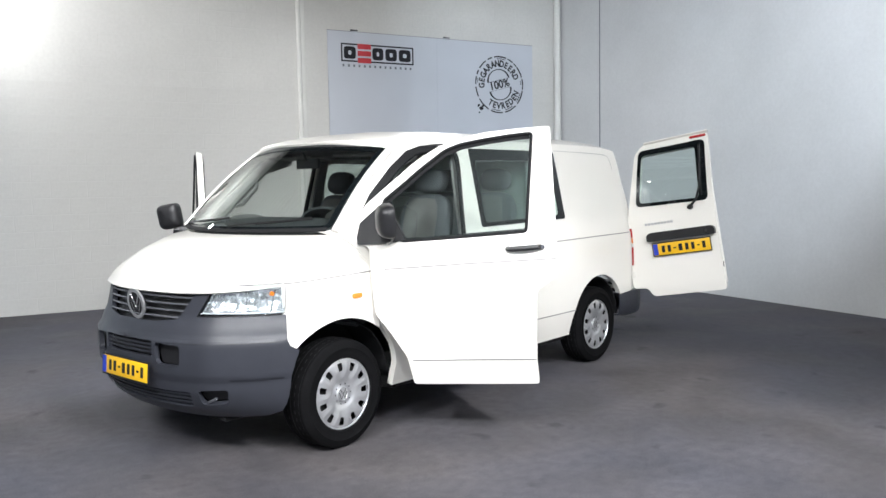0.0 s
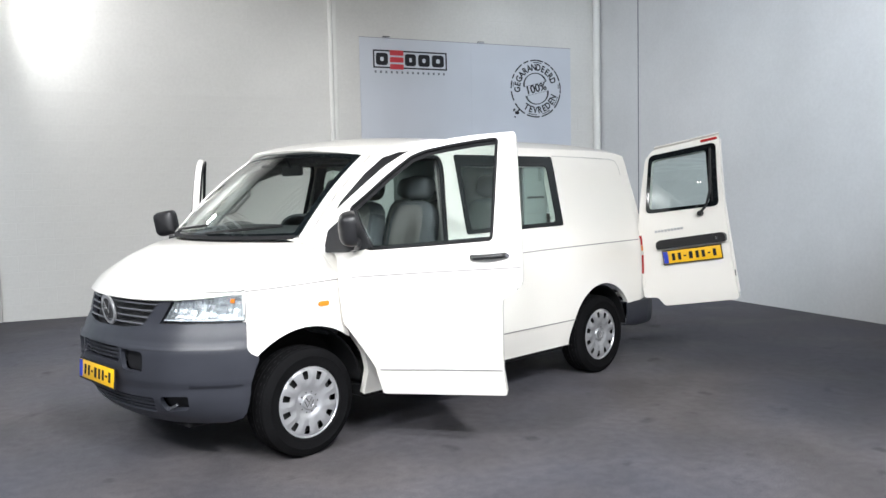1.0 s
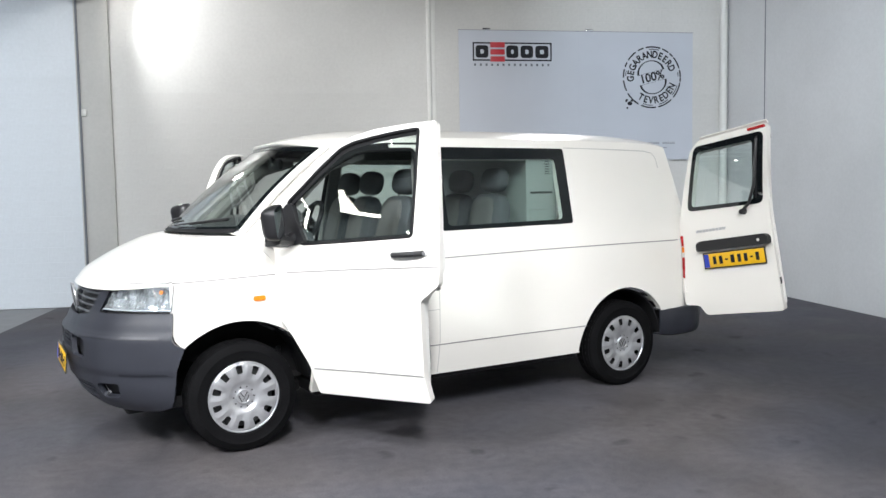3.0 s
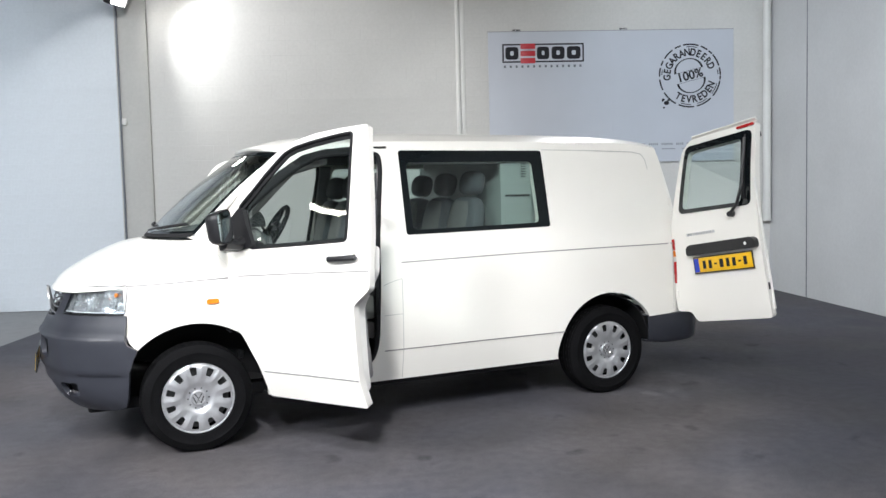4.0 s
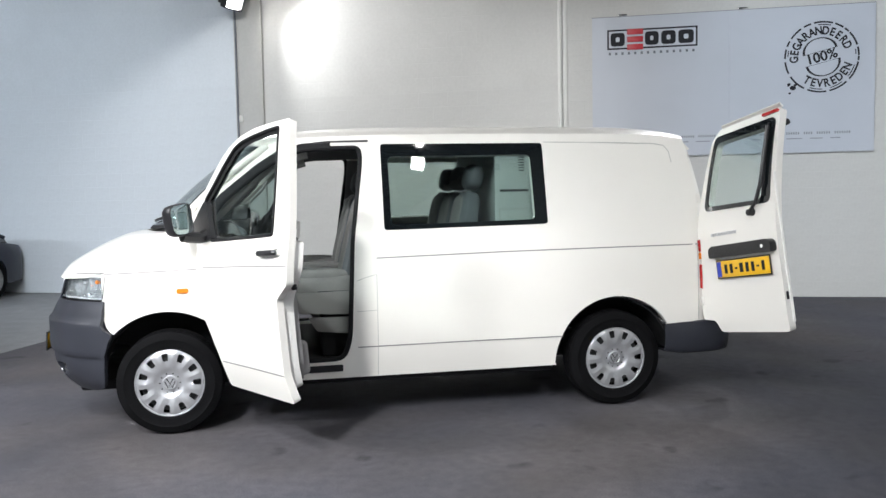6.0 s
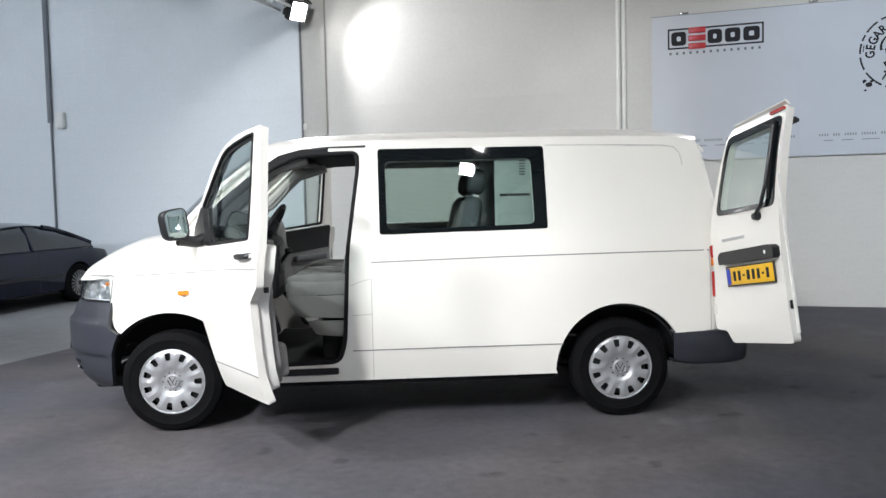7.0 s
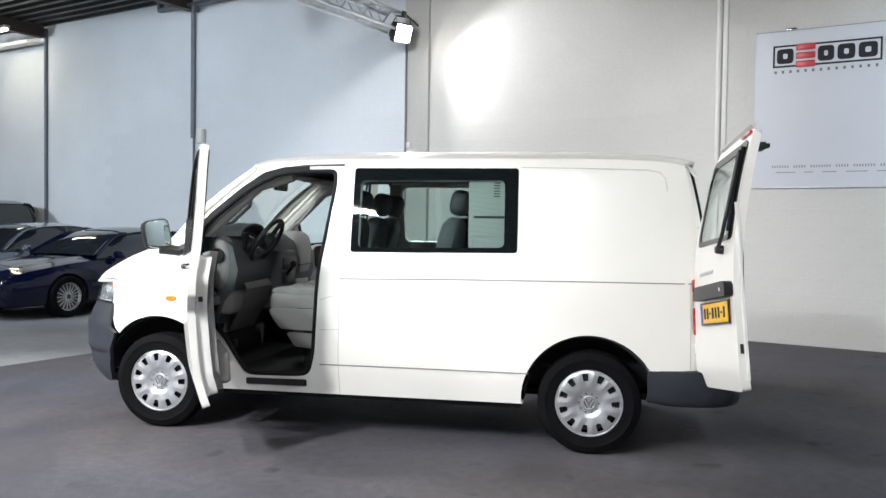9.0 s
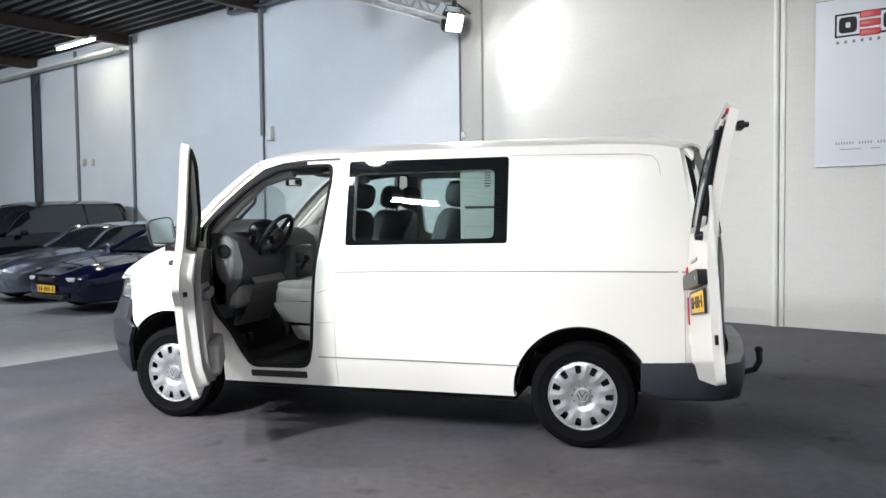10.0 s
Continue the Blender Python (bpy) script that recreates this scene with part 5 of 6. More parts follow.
MIRROR_TURN = 24.0
THETA = 59.6
for sgn in (-1, 1):
    hinge = Vector((0.186, sgn * 0.961, 0.8))
    m = Matrix.Translation(hinge) @ Matrix.Rotation(sgn * radians(THETA), 4, Vector((-0.064, -sgn * 0.059, 1.0))) @ Matrix.Translation(-hinge)
    front_door(sgn, m)

# ---- wheels ----
SLOTS = []
for i in range(11):
    w = 2 * math.pi * (i + 0.5) / 11
    c, s = math.cos(w), math.sin(w)
    SLOTS.append(rounded([(c * r - s * q, s * r + c * q) for r, q in ((0.142, -0.015), (0.142, 0.015), (0.193, 0.021), (0.193, -0.021))], 0.009))


def wheel(x, sgn, steer=0.0):
    face = 0.085 * 1.0
    m = pose(x, sgn * 0.815, HUB_Z, 0, 0, steer + (0 if sgn < 0 else 180))
    tyre_prof = [(0.205, 0.085), (0.222, 0.097), (0.226, 0.101), (0.232, 0.1), (0.255, 0.104), (0.275, 0.104), (0.28, 0.107), (0.286, 0.103), (0.312, 0.097), (0.326, 0.085), (0.3315, 0.06), (0.333, 0.0), (0.3315, -0.06), (0.326, -0.085), (0.312, -0.097), (0.255, -0.104), (0.205, -0.09), (0.205, 0.085)]
    wh = part("wheel", lathe([(0.207, -0.09), (0.20, -0.06), (0.185, 0.05), (0.10, 0.055), (0.0, 0.055)], 40), STEEL, van, "steel wheel", m @ Matrix.Rotation(math.pi, 4, "Z"))
    t = part("tyre", lathe(tyre_prof, 56), TYRE, wh, "black tyre")
    for k in range(-2, 3):
        part("groove", lathe([(0.3345 - 0.004 * abs(k) / 2, 0.033 * k - 0.004), (0.3345 - 0.004 * abs(k) / 2, 0.033 * k + 0.004)], 40), RUBBER, t)
    dome = curve([0.0, 0.045, 0.07, 0.085, 0.10, 0.15, 0.19, 0.207, 0.216], [0.076, 0.076, 0.078, 0.086, 0.092, 0.097, 0.093, 0.088, 0.080])

    def lay(a, b):
        # the trim swells between its slots and sinks towards them
        r = math.hypot(a, b)
        swell = max(0.0, 1.0 - ((r - 0.158) / 0.055) ** 2)
        return (a, dome(r) - 0.006 * swell * math.cos(11 * math.atan2(b, a) + math.pi) ** 3, b)

    cap = part("hub_cap", panel(arc(0, 0, 0.215, 0, 354, 59), SLOTS, lay, 0.011, -0.006), SILVER, wh, "silver wheel trim with slots")
    part("cap_rim", lathe([(0.206, 0.085), (0.212, 0.094), (0.219, 0.092), (0.221, 0.08)], 48), SILVER, cap)
    part("cap_badge", lathe([(0.0, 0.0865), (0.034, 0.0865), (0.037, 0.089), (0.043, 0.089), (0.046, 0.084), (0.046, 0.07)], 32), SILVER, cap, "round emblem ring")
    part("badge_bar", join(tube([(-0.021, 0.0868, 0.028), (0, 0.0868, -0.004), (0.021, 0.0868, 0.028)], 0.0042, n=5, flat=0.5), tube([(-0.031, 0.0868, 0.010), (-0.013, 0.0868, -0.031), (0.0, 0.0868, -0.006), (0.013, 0.0868, -0.031), (0.031, 0.0868, 0.010)], 0.004, n=5, flat=0.5)), STEEL, cap)
    for i in range(10):
        w = 2 * math.pi * i / 10
        part("cap_hole", lathe([(0.0, 0.0845), (0.005, 0.0845)], 8), STEEL, cap, "", Matrix.Translation((0.062 * math.cos(w), 0.0, 0.062 * math.sin(w))))
    return wh


for x in (0.0, 3.0):
    for sgn in (-1, 1):
        wheel(x, sgn)
# wheel houses and underside
for x, r in ((0.0, 0.455), (3.0, 0.425)):
    for sgn in (-1, 1):
        rows = [[(x + r * math.cos(radians(a)), sgn * y, HUB_Z + r * math.sin(radians(a))) for a in range(6, 179, 8)] for y in (0.885 if x > 1 else 0.84, 0.6)]
        part("wheel_house", thicken(grid(rows), 0.012), RUBBER, van, "black wheel house")
        part("wheel_house_wall", panel(arc(x, HUB_Z, r, 6, 150, 20), [], lambda u, v: (u, sgn * 0.6, v), 0.2, 0.01), RUBBER, van)
part("underbody", join(box((0.46, -0.86, 0.26), (2.56, 0.86, 0.34), 0.02), box((-0.62, -0.58, 0.24), (0.47, 0.58, 0.32), 0.02), box((2.5, -0.58, 0.30), (3.85, 0.58, 0.40), 0.02)), RUBBER, van, "black underbody")
part("exhaust", tube([(2.2, 0.35, 0.26), (3.0, 0.42, 0.28), (3.85, 0.5, 0.30)], 0.03), STEEL, van)

# ---- cabin ----
part("cabin_floor", join(box((0.15, -0.59, 0.345), (0.475, 0.59, 0.40)), box((0.475, -0.87, 0.345), (1.3, 0.87, 0.40), 0.01), box((1.3, -0.87, 0.345), (2.55, 0.87, 0.50), 0.01), box((2.55, -0.58, 0.345), (3.78, 0.58, 0.50))), CARPET_IN, van, "black rubber floor")
part("firewall", join(box((0.12, -0.59, 0.38), (0.18, 0.59, 0.80)), box((0.12, -0.84, 0.80), (0.18, 0.84, 1.2))), CARPET_IN, van)
for sgn in (-1, 1):
    part("hinge_pillar", box((0.16, min(sgn * 0.80, sgn * 0.885), 0.80), (0.285, max(sgn * 0.80, sgn * 0.885), 1.26), 0.01), JAMB, van)
    part("kick_panel", box((0.23, min(sgn * 0.74, sgn * 0.80), 0.80), (0.42, max(sgn * 0.74, sgn * 0.80), 1.2), 0.03), CARPET_IN, van)
    part("pillar_lining", thicken(grid([[(x + dx, sgn * (half_width(x, z) - 0.06), z) for dx in (0.0, 0.09)] for x, z in ((1.26, 1.80), (1.22, 1.3), (1.19, 0.95), (1.17, 0.5))]), 0.02), TRIM, van)
    part("roof_pillar_lining", tube([(0.20, sgn * 0.76, 1.30), (0.42, sgn * 0.735, 1.51), (0.66, sgn * 0.70, 1.73), (0.90, sgn * 0.68, 1.80)], 0.046, n=10), TRIM_LIGHT, van)
    part("grab_handle", tube([(0.40, sgn * 0.72, 1.45), (0.44, sgn * 0.67, 1.46), (0.56, sgn * 0.65, 1.58), (0.60, sgn * 0.70, 1.66)], 0.013, n=8), TRIM, van)
    part("side_lining", panel(rounded([(1.35, 0.52), (2.52, 0.52), (2.52, 1.26), (1.35, 1.25)], 0.04), [], lambda x, z: (x, sgn * (half_width(x, z) - 0.06), z), 0.15, 0.01 * -sgn), TRIM, van)

prof = [(0.10, 1.32), (0.26, 1.375), (0.40, 1.375), (0.50, 1.31), (0.54, 1.15), (0.52, 1.02), (0.44, 0.92), (0.38, 0.75), (0.22, 0.72), (0.12, 0.9)]
dash = part("dashboard", grid([[(x - 0.22 * (1 - (abs(y) / 0.8) ** 2) * (1 if x < 0.2 else 0) + (0.03 if abs(y) < 0.2 and z < 1.3 else 0), y, z - (0.02 if abs(y) > 0.6 else 0)) for x, z in prof] for y in (-0.80, -0.72, -0.62, -0.30, -0.2, 0.2, 0.3, 0.62, 0.72, 0.80)], closed=True, caps=True), DASH, van, "dark grey dashboard", angle=50)
part("lower_dash", box((0.30, -0.795, 0.80), (0.50, 0.795, 1.02), 0.05, 3), TRIM, dash)
part("instrument_hood", thicken(grid([[(0.30 + 0.2 * k / 4, -0.42 + 0.24 * math.sin(a), 1.355 + 0.10 * math.cos(a)) for a in np.linspace(-1.5, 1.5, 12)] for k in range(5)]), 0.015), DASH, dash)
part("end_cap", lathe([(0.0, -0.03), (0.05, -0.029), (0.09, -0.024), (0.12, -0.014), (0.14, 0.002), (0.15, 0.03), (0.152, 0.10)], 40), TRIM, dash, "light grey dashboard end", Matrix.Translation((0.395, -0.80, 1.165)) @ Matrix.Diagonal((0.62, 1, 1.30, 1)))
part("air_vent", lathe([(0.0, 0.0), (0.04, 0.0), (0.048, 0.012), (0.052, 0.0)], 20), BLACK, dash, "round black vent", pose(0.405, -0.835, 1.225, 0, 0, 180))
part("centre_console", box((0.42, -0.16, 0.78), (0.60, 0.20, 1.24), 0.03, 3), DASH, dash)
part("knee_panel", grid([[(x, y, z) for y in (-0.66, -0.20)] for x, z in ((0.50, 1.06), (0.55, 0.98), (0.50, 0.84), (0.40, 0.66), (0.36, 0.66), (0.42, 0.90))], closed=False), TRIM, dash, "grey knee panel", angle=50)
part("glove_side", cushion((0.42, 0.58, 1.19), (0.26, 0.42, 0.40), 3.2), TRIM, dash, "grey passenger side of the dashboard")
part("glove_line", box((0.53, 0.40, 1.10), (0.556, 0.76, 1.106)), BLACK, dash)
for y, z in ((-0.62, 1.30), (0.66, 1.29)):
    part("air_vent", lathe([(0.0, 0.004), (0.03, 0.004), (0.036, 0.016), (0.046, 0.014), (0.05, 0.0)], 24), BLACK, dash, "round black vent", pose(0.515, y, z, 0, 0, -90))
for k in range(3):
    part("console_panel", box((0.595, -0.11, 0.86 + 0.115 * k), (0.606, 0.15, 0.955 + 0.115 * k), 0.004), BLACK if k else TRIM, dash)
for k in range(3):
    part("pedal", box((0.30, -0.62 + 0.11 * k, 0.50), (0.33, -0.55 + 0.11 * k, 0.56), 0.006), BLACK, dash)
part("shift_lever", tube([(0.58, -0.02, 1.02), (0.66, -0.04, 1.12)], 0.014), BLACK, dash)
part("shift_knob", box((0.64, -0.065, 1.11), (0.69, -0.015, 1.16), 0.018, 3), BLACK, dash)
col = part("steering_column", tube([(0.36, -0.42, 1.14), (0.60, -0.42, 1.31)], 0.05), DASH, van)
wheel_m = pose(0.60, -0.42, 1.318, 0, -59, 0)
ring_pts = [(0.185 * math.cos(a), 0.185 * math.sin(a), 0) for a in np.linspace(0, 2 * math.pi, 40, endpoint=False)]
sw = part("steering_wheel", tube(ring_pts, 0.017, True), BLACK, van, "black steering wheel", wheel_m)
part("wheel_pad", lathe([(0.0, 0.035), (0.05, 0.03), (0.075, 0.0), (0.06, -0.04), (0.0, -0.05)], 24, "z"), BLACK, sw)
for a in (20, 160, 270):
    part("spoke", tube([(0.05 * math.cos(radians(a)), 0.05 * math.sin(radians(a)), 0.0), (0.18 * math.cos(radians(a)), 0.18 * math.sin(radians(a)), 0.0)], 0.018, n=6, flat=0.6), BLACK, sw)
for s in (-1, 1):
    part("column_stalk", tube([(0.55, -0.42 + s * 0.05, 1.32), (0.55, -0.42 + s * 0.2, 1.36)], 0.009, n=6), BLACK, col)
mirror = part("rear_view_mirror", box((0.52, -0.12, 1.715), (0.55, 0.12, 1.785), 0.012), BLACK, van, "black rear view mirror")
part("mirror_glass", box((0.55, -0.11, 1.722), (0.553, 0.11, 1.778)), MIRROR, mirror)
part("mirror_stem", tube([(0.49, 0, 1.83), (0.53, 0, 1.76)], 0.01, n=6), BLACK, mirror)
for s in (-1, 1):
    part("sun_visor", box((0.66, min(s * 0.12, s * 0.62), 1.795), (0.86, max(s * 0.12, s * 0.62), 1.815), 0.008), TRIM, van)


def seat(name, x, y, width, seats, label, base, lean=14.0):
    """Cushion, backrest, head rests; x is where the back meets the cushion."""
    w = width / 2
    c = part(name, soft_block((x - 0.44, y - w, 0.80), (x + 0.04, y + w, 0.975), 0.06, 0.03), FABRIC_MID, van, label)
    part("cushion_cover", soft_block((x - 0.42, y - w + 0.06, 0.90), (x - 0.02, y + w - 0.06, 0.995), 0.04, 0.02), FABRIC_LIGHT, c)
    for k in range(seats):
        mid = y - w + width / seats * (k + 0.5)
        for sy in (-1, 1):
            edge = mid + sy * (width / seats / 2 - 0.055)
            part("bolster", cushion((x - 0.21, edge, 0.968), (0.44, 0.085, 0.085), 2.6), FABRIC_MID, c)
        for q in (-0.30, -0.17):
            part("seam", tube([(x + q, mid - width / seats / 2 + 0.10, 0.987), (x + q - 0.012, mid, 0.979), (x + q, mid + width / seats / 2 - 0.10, 0.987)], 0.004, n=5), FABRIC, c)
    if base:
        part("seat_base", box((x - 0.20, y - w + 0.05, 0.40), (x + 0.02, y + w - 0.05, 0.80), 0.03), CARPET_IN, c)
        for yy, t in ((y - w + 0.005, 0.03), (y + w - 0.035, 0.03)):
            lay = lambda u, v: (u, yy, v)
            part("side_shield", panel(rounded([(x - 0.425, 0.85), (x - 0.40, 0.79), (x - 0.335, 0.712), (x + 0.03, 0.70), (x + 0.03, 0.86)], 0.02), [], lay, 0.2, -t), TRIM_MID, c, "grey plastic side shield")
            part("side_shield", panel(rounded([(x - 0.29, 0.685), (x - 0.23, 0.59), (x + 0.03, 0.565), (x + 0.03, 0.68)], 0.02), [], lay, 0.2, -t), TRIM_MID, c, "grey plastic side shield")
        part("adjuster", box((x - 0.22, y - w - 0.008, 0.842), (x + 0.02, y - w + 0.01, 0.862), 0.004), BLACK, c)
    else:
        for yy in (y - w + 0.1, y + w - 0.1):
            part("seat_leg", box((x - 0.36, yy - 0.02, 0.50), (x, yy + 0.02, 0.80), 0.008), STEEL, c)
    m = Matrix.Translation((x, y, 0.93)) @ Matrix.Rotation(radians(lean), 4, "Y")
    each = width / seats
    for i in range(seats):
        yy = -w + each * (i + 0.5)
        b = part("backrest", cushion((0.005, yy, 0.27), (0.15, each - 0.02, 0.66), 4.0), FABRIC, c, "grey fabric backrest", m)
        part("backrest_cover", cushion((-0.045, yy, 0.28), (0.07, each - 0.17, 0.56), 5.0), FABRIC_MID, b)
        part("head_rest", cushion((0.005, yy, 0.705), (0.13, 0.285, 0.185), 2.9), FABRIC, b, "grey head rest")
        for dy in (-0.055, 0.055):
            part("head_rest_post", tube([(0.0, yy + dy, 0.56), (0.0, yy + dy, 0.68)], 0.006, n=6), CHROME, b)
    return c


seat("front_seat", 1.17, -0.46, 0.50, 1, "grey fabric driver's seat", True)
seat("front_bench", 1.17, 0.33, 0.86, 2, "grey fabric double passenger seat", True)
seat("rear_bench", 1.93, -0.02, 1.46, 3, "grey fabric rear bench with three head rests", False, 12.0)
# partition behind the rear bench, with a return along the window
part_wall = part("partition", box((2.22, -0.70, 0.50), (2.25, 0.86, 1.86), 0.01), PANEL_GREEN, van, "grey-green cargo partition")
part("side_lining", box((2.18, -0.775, 0.55), (2.46, -0.755, 1.80), 0.008), PANEL_GREEN, part_wall)
part("lining_slot", box((2.215, -0.7775, 1.512), (2.42, -0.7755, 1.528)), BLACK, part_wall)
part("lining_line", join(box((2.215, -0.7775, 1.39), (2.41, -0.7755, 1.395)), box((2.21, -0.7775, 1.28), (2.215, -0.7755, 1.395))), SEAM, part_wall)
for k in range(6):
    part("vent_slot", box((2.35, -0.7775, 1.655 + 0.018 * k), (2.39, -0.7755, 1.662 + 0.018 * k)), BLACK, part_wall)
for sgn in (-0.72, 0.25):
    part("seat_belt", strip([(1.0 + 0.02 * i, 0.6 + 0.1 * i) for i in range(11)], lambda a, b: (2.02 + 0.14 * (b - 0.9), sgn + 0.1 * (1.6 - b) * 0.3, b), 0.045, 0.002), BLACK, van)

# ---------- parked cars ----------
CAR_BLUE = mat("navy_car_paint", (0.0022, 0.0033, 0.018), 0.10, stain=0.05, coat=0.3, gloss=0.25)
CAR_SILVER = mat("silver_car_paint", (0.17, 0.19, 0.235), 0.20, metal=0.75, stain=0.05, coat=0.8)
CAR_BLACK = mat("black_car_paint", (0.005, 0.006, 0.0075), 0.14, stain=0.05, coat=0.2, gloss=0.3)
CAR_ORANGE = mat("ochre_car_paint", (0.30, 0.16, 0.06), 0.35, stain=0.05, coat=0.7)
DARK_GLASS = mat("dark_car_glass", (0.01, 0.013, 0.016), 0.05, coat=0.6, stain=0.02)
ALLOY = mat("alloy_wheel", (0.42, 0.42, 0.43), 0.3, metal=0.8, stain=0.08, stain_scale=9)


def car(label, category, m, paint, length, width, belt, roof, cabin, plate):
    """A parked car, nose to -x of its own frame. belt, roof: lists of (x, z); cabin: x of screen foot, screen top, back top, back foot."""
    t = thing("parked_car", label, category, m, "parked cars")
    bz, rz = curve(*zip(*belt)), curve(*zip(*roof))
    h = width / 2
    plan = curve([0, 0.12, 0.4, 0.9, length * 0.5, length - 0.7, length - 0.15, length], [0.70, 0.83, 0.93, 0.985, 1.0, 0.98, 0.90, 0.74])
    swell = curve([0.0, 0.22, 0.5, 0.70, 0.80, 0.93, 1.0], [0.90, 0.955, 0.99, 1.0, 0.99, 0.955, 0.91])
    hubs = (0.20 * length, 0.80 * length - 0.05)

    def flank(x, z):
        return h * plan(x) * swell(z / bz(x))

    # flanks with open wheel arches
    edge = [(0.10, 0.22)]
    for hx in hubs:
        edge += arc(hx, 0.31, 0.35, 194, -14, 18)
    edge += [(length - 0.10, 0.24), (length - 0.02, 0.45), (length - 0.02, bz(length) - 0.03)]
    edge += [(x, bz(x) - 0.012) for x in np.linspace(length - 0.08, 0.10, 24)] + [(0.02, bz(0) - 0.03), (0.0, 0.42)]
    for s in (-1, 1):
        part("flank", panel(edge, [], lambda x, z: (x, s * flank(x, z), z), 0.07, -0.012 * s), paint, t, angle=40)
        for a, b in ((0.36, 0.37), (0.60, 0.60)):
            part("door_gap", strip([(length * b, 0.26 + (bz(length * b) - 0.30) * i / 8) for i in range(9)], lambda x, z: (x, s * flank(x, z), z), 0.007, -0.001 * s), BLACK, t)
        part("rub_strip", strip([(hubs[0] + 0.40 + (hubs[1] - hubs[0] - 0.82) * i / 12, 0.47) for i in range(13)], lambda x, z: (x, s * flank(x, z), z), 0.045, -0.008 * s), BLACK, t)
        for hx in hubs:
            rows = [[(hx + 0.355 * math.cos(radians(a)), s * y, 0.31 + 0.355 * math.sin(radians(a))) for a in range(-14, 195, 11)] for y in (h * 0.955, h * 0.55)]
            part("wheel_house", thicken(grid(rows), 0.01), RUBBER, t)
    # nose and tail skins
    for x_of, sign in ((curve([0.22, 0.42, bz(0) - 0.02], [0.10, 0.0, 0.04]), -1), (curve([0.24, 0.45, bz(length) - 0.02], [length - 0.10, length - 0.02, length - 0.04]), 1)):
        rows = []
        top = bz(0 if sign < 0 else length) - 0.012
        for z in np.linspace(0.22, top, 9):
            x = x_of(z)
            w = flank(min(max(x, 0.0), length), z)
            rows.append([(x + sign * 0.09 * (1 - abs(u) ** 2.6), w * u, z) for u in np.linspace(-1, 1, 17)])
        part("bumper", thicken(grid(rows), 0.01), paint, t, angle=40)
    # bonnet, deck and tail with two soft creases
    rows = []
    for x in np.linspace(0.0, length, 44):
        w, z0 = flank(x, bz(x) - 0.012), bz(x) - 0.014
        over = 0.09 * (1 - x / 0.12) if x < 0.12 else 0.0
        row = []
        for u in np.linspace(-1, 1, 29):
            rise = 0.055 * (1 - abs(u) ** 2.4) + 0.012 * math.exp(-((abs(u) - 0.55) / 0.07) ** 2)
            row.append((x - over * (1 - abs(u) ** 2.6), w * u, z0 + rise * min(1.0, 0.25 + x / 0.5)))
        rows.append(row)
    part("bonnet_and_deck", thicken(grid(rows), 0.012), paint, t, angle=60)
    part("underbody", box((0.25, -h * 0.55, 0.16), (length - 0.25, h * 0.55, 0.30), 0.03), RUBBER, t)
    f0, f1, b1, b0 = cabin
    rows = []
    for k, x in enumerate(np.r_[np.linspace(f0, f1, 7), np.linspace(f1, b1, 8)[1:], np.linspace(b1, b0, 7)[1:]]):
        zb, zt = bz(x) - 0.01, max(rz(x), bz(x) + 0.005)
        q = min(1, (zt - zb) / 0.35)
        w = h * plan(x)
        ring = [(x, w * 0.90, zb), (x, w * (0.90 - 0.10 * q), zb + (zt - zb) * 0.55), (x, w * (0.90 - 0.2 * q), zb + (zt - zb) * 0.90), (x, w * 0.4, zt), (x, 0, zt + 0.012)]
        rows.append(ring + [(p[0], -p[1], p[2]) for p in ring[-2::-1]])
    part("glass_house", grid(rows), DARK_GLASS, t, "dark tinted windows", angle=50)
    roof_rows = [[(p[0], p[1] * 1.02, p[2] + 0.012) for p in r[2:7]] for r in rows[6:14]]
    part("roof", thicken(grid(roof_rows), 0.02), paint, t, angle=60)
    for near, far in ((2, 0), (6, 8)):
        for a, b in ((0, 6), (13, 19)):
            part("roof_pillar", tube([Vector(rows[i][near]) + Vector((0, 0, 0.004)) for i in range(a, b + 1)], 0.032, n=8), paint, t)
        part("roof_pillar", tube([Vector(rows[10][far]), Vector(rows[10][near])], 0.028, n=6), paint, t)
        part("window_trim", tube([Vector(rows[i][far]) + Vector((0, 0, 0.012)) for i in range(0, 20)], 0.009, n=5), BLACK, t)
    for x in hubs:
        for s in (-1, 1):
            wm = pose(x, s * (h - 0.10), 0.31, 0, 0, 0 if s > 0 else 180)
            wh = part("wheel", lathe([(0.215, 0.09), (0.21, 0.06), (0.19, 0.04)], 32), ALLOY, t, "alloy wheel", wm)
            part("tyre", lathe([(0.21, 0.09), (0.25, 0.105), (0.29, 0.10), (0.31, 0.07), (0.31, -0.08), (0.28, -0.1), (0.21, -0.09)], 40), TYRE, wh)
            part("hub", lathe([(0.0, 0.085), (0.035, 0.08), (0.045, 0.05), (0.19, 0.03)], 24), STEEL, wh)
            for k in range(18):
                a = 2 * math.pi * k / 18
                part("spoke", tube([(0.03 * math.cos(a), 0.07, 0.03 * math.sin(a)), (0.21 * math.cos(a), 0.075, 0.21 * math.sin(a))], 0.008, n=5), ALLOY, wh)
    z = bz(0.1) - 0.10
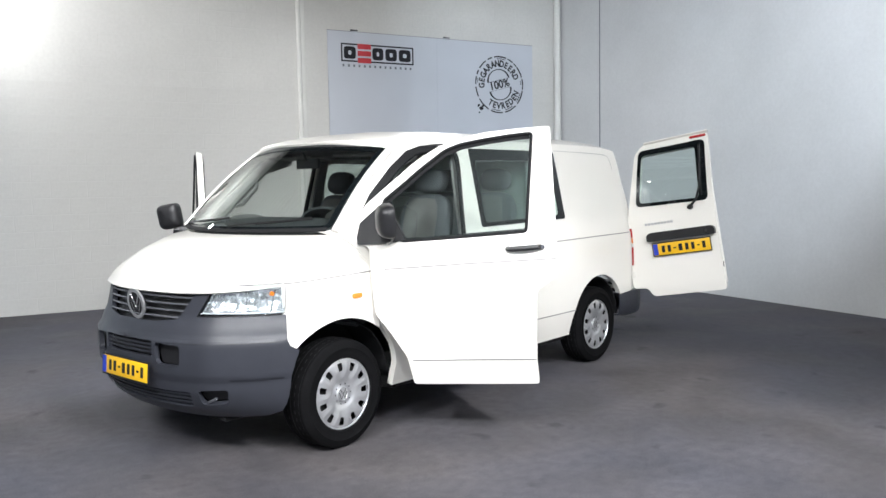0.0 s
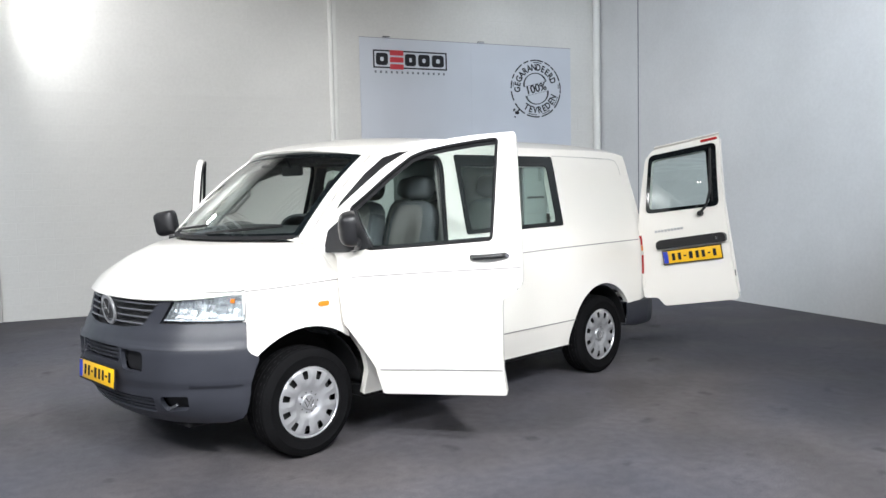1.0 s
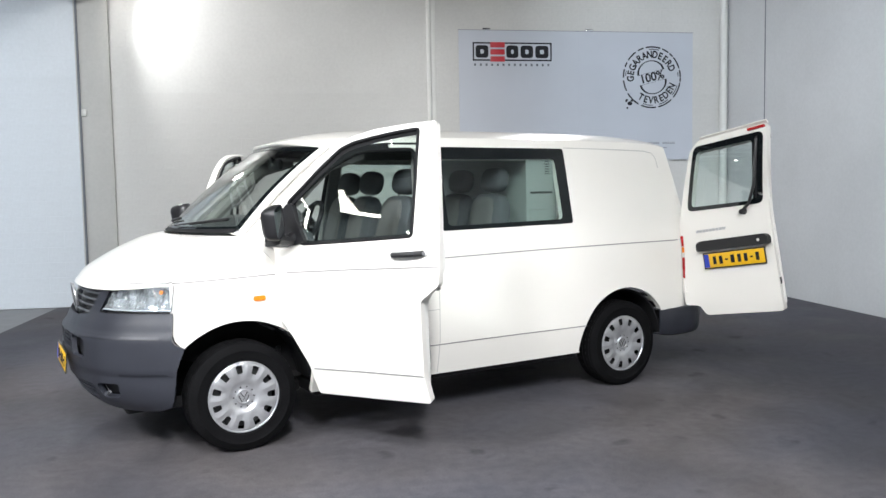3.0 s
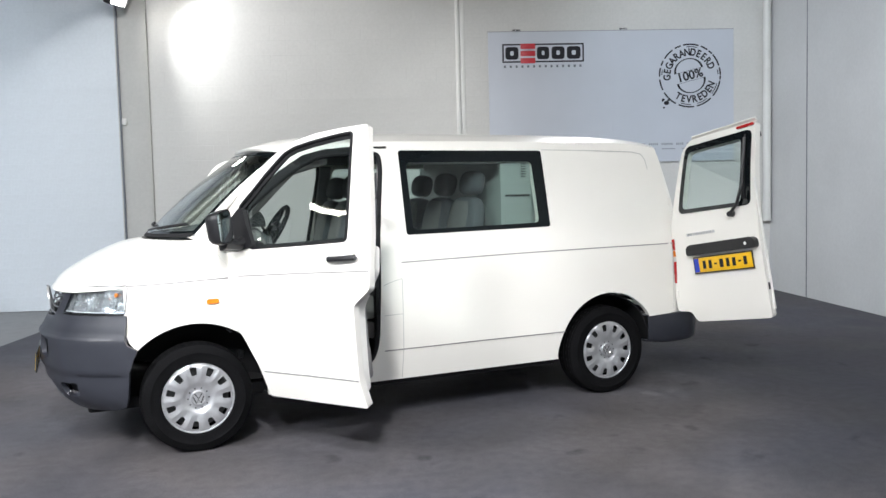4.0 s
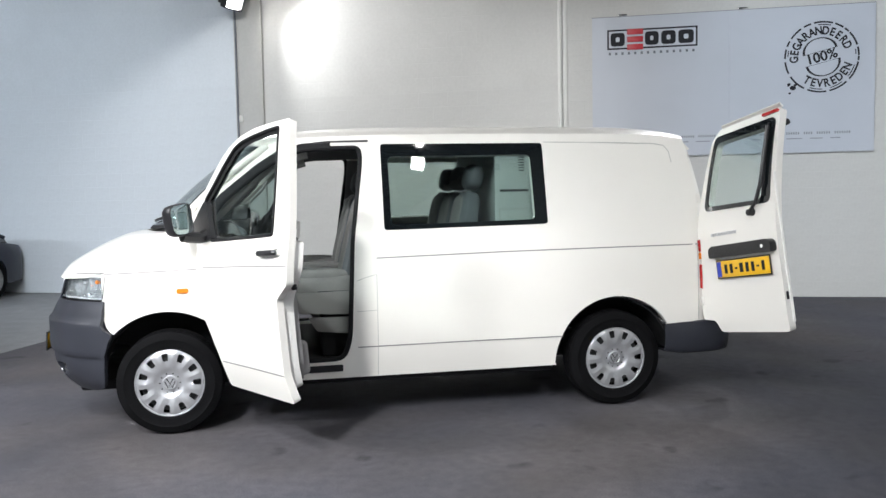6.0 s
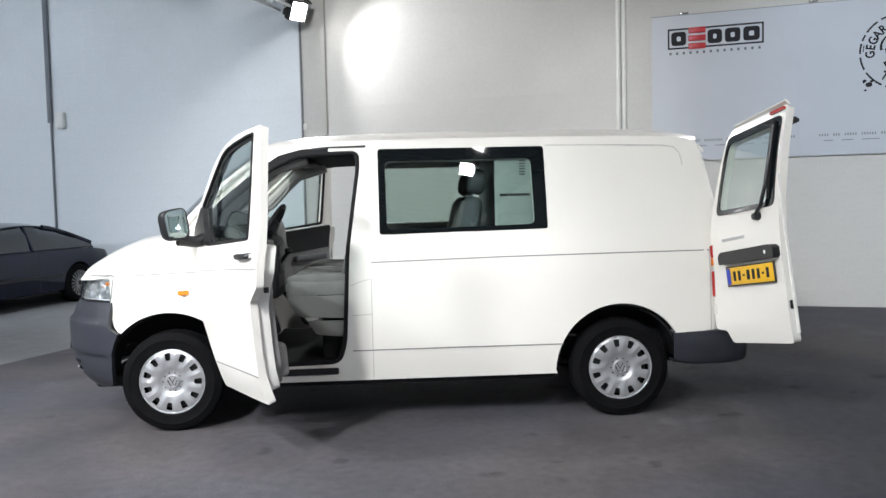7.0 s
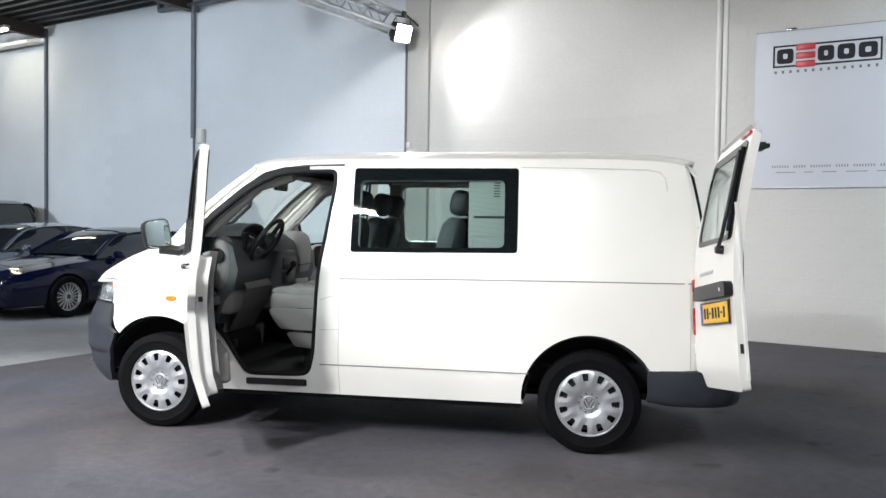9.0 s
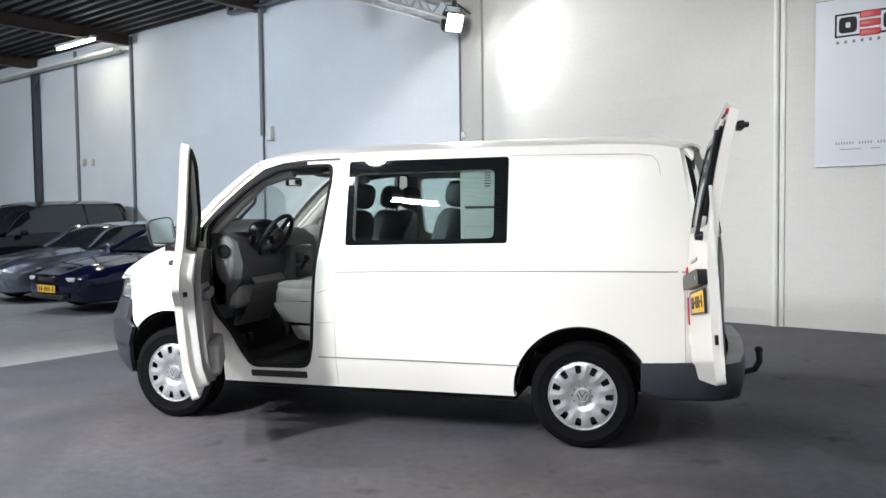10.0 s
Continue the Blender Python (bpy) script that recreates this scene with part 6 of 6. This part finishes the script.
    for s in (-1, 1):
        part("headlight", box((-0.03, min(s * h * 0.36, s * h * 0.66), z - 0.035), (0.14, max(s * h * 0.36, s * h * 0.66), z + 0.03), 0.015, 3), WHITE_LENS, t, "glass headlight")
        part("front_indicator", box((0.02, min(s * h * 0.55, s * h * 0.72), 0.40), (0.10, max(s * h * 0.55, s * h * 0.72), 0.44), 0.01, 2), WHITE_LENS, t)
        part("tail_light", box((length - 0.14, min(s * h * 0.4, s * h * 0.76), bz(length) - 0.2), (length + 0.02, max(s * h * 0.4, s * h * 0.76), bz(length) - 0.08), 0.02, 3), RED, t)
        part("door_mirror", cushion((f0 + 0.32, s * (h * 0.92 + 0.10), bz(f0) + 0.065), (0.11, 0.19, 0.105), 4.0), paint, t)
        part("mirror_foot", tube([(f0 + 0.30, s * h * 0.88, bz(f0) + 0.01), (f0 + 0.31, s * (h * 0.92 + 0.04), bz(f0) + 0.05)], 0.02, n=6), BLACK, t)
    part("grille", box((-0.105, -h * 0.24, z - 0.045), (0.05, h * 0.24, z + 0.03), 0.01), BLACK, t)
    part("air_intake", box((-0.10, -h * 0.5, 0.25), (0.05, h * 0.5, 0.32), 0.015), BLACK, t)
    if plate:
        number_plate(t, pose(-0.105, 0, 0.40, 0, 0, -90))
    return t


coupe_belt = [(0, 0.62), (0.3, 0.70), (1.4, 0.84), (2.6, 0.88), (4.0, 0.88), (4.7, 0.80)]
coupe_roof = [(1.4, 0.84), (2.15, 1.26), (2.8, 1.31), (3.3, 1.27), (4.35, 0.90)]
car("dark navy coupe parked on the bare concrete", "car", ROOM @ pose(-6.80, 1.66, -0.008, 0, 0, 94), CAR_BLUE, 4.7, 1.82, coupe_belt, coupe_roof, (1.5, 2.2, 3.2, 4.2), True)
car("silver coupe with dark windows parked in the row", "car", ROOM @ pose(-9.30, 1.70, -0.008, 0, 0, 93), CAR_SILVER, 4.5, 1.78, [(0, 0.64), (0.3, 0.72), (1.4, 0.88), (2.6, 0.92), (4.5, 0.86)], [(1.4, 0.88), (2.1, 1.32), (2.8, 1.36), (3.3, 1.3), (4.3, 0.95)], (1.45, 2.15, 3.2, 4.1), True)
car("black delivery van parked near the wall", "van", ROOM @ pose(-11.95, 1.65, -0.008, 0, 0, 103), CAR_BLACK, 4.5, 1.85, [(0, 0.82), (0.3, 0.96), (1.1, 1.10), (2.0, 1.14), (4.3, 1.16), (4.5, 1.12)], [(1.1, 1.12), (1.9, 1.72), (2.4, 1.80), (4.2, 1.82), (4.48, 1.6)], (1.15, 1.95, 4.1, 4.45), False)
car("ochre hatchback parked at the far end", "car", ROOM @ pose(-15.0, 1.6, -0.008, 0, 0, 100), CAR_ORANGE, 4.2, 1.75, [(0, 0.7), (0.3, 0.8), (1.2, 0.95), (4.2, 0.98)], [(1.1, 0.95), (1.9, 1.45), (2.6, 1.5), (3.6, 1.45), (4.15, 1.0)], (1.15, 1.9, 3.5, 4.1), False)

# ---------- the blocks of the painted walls ----------
lay_blocks(wall_white, -2.0, XS, 6.2, WALL_WHITE, (-2.0, XS, 2.9))
lay_blocks(wall_blue, XW, -2.45, 6.2, WALL_COOL, (-10.4, -2.45, 3.1))
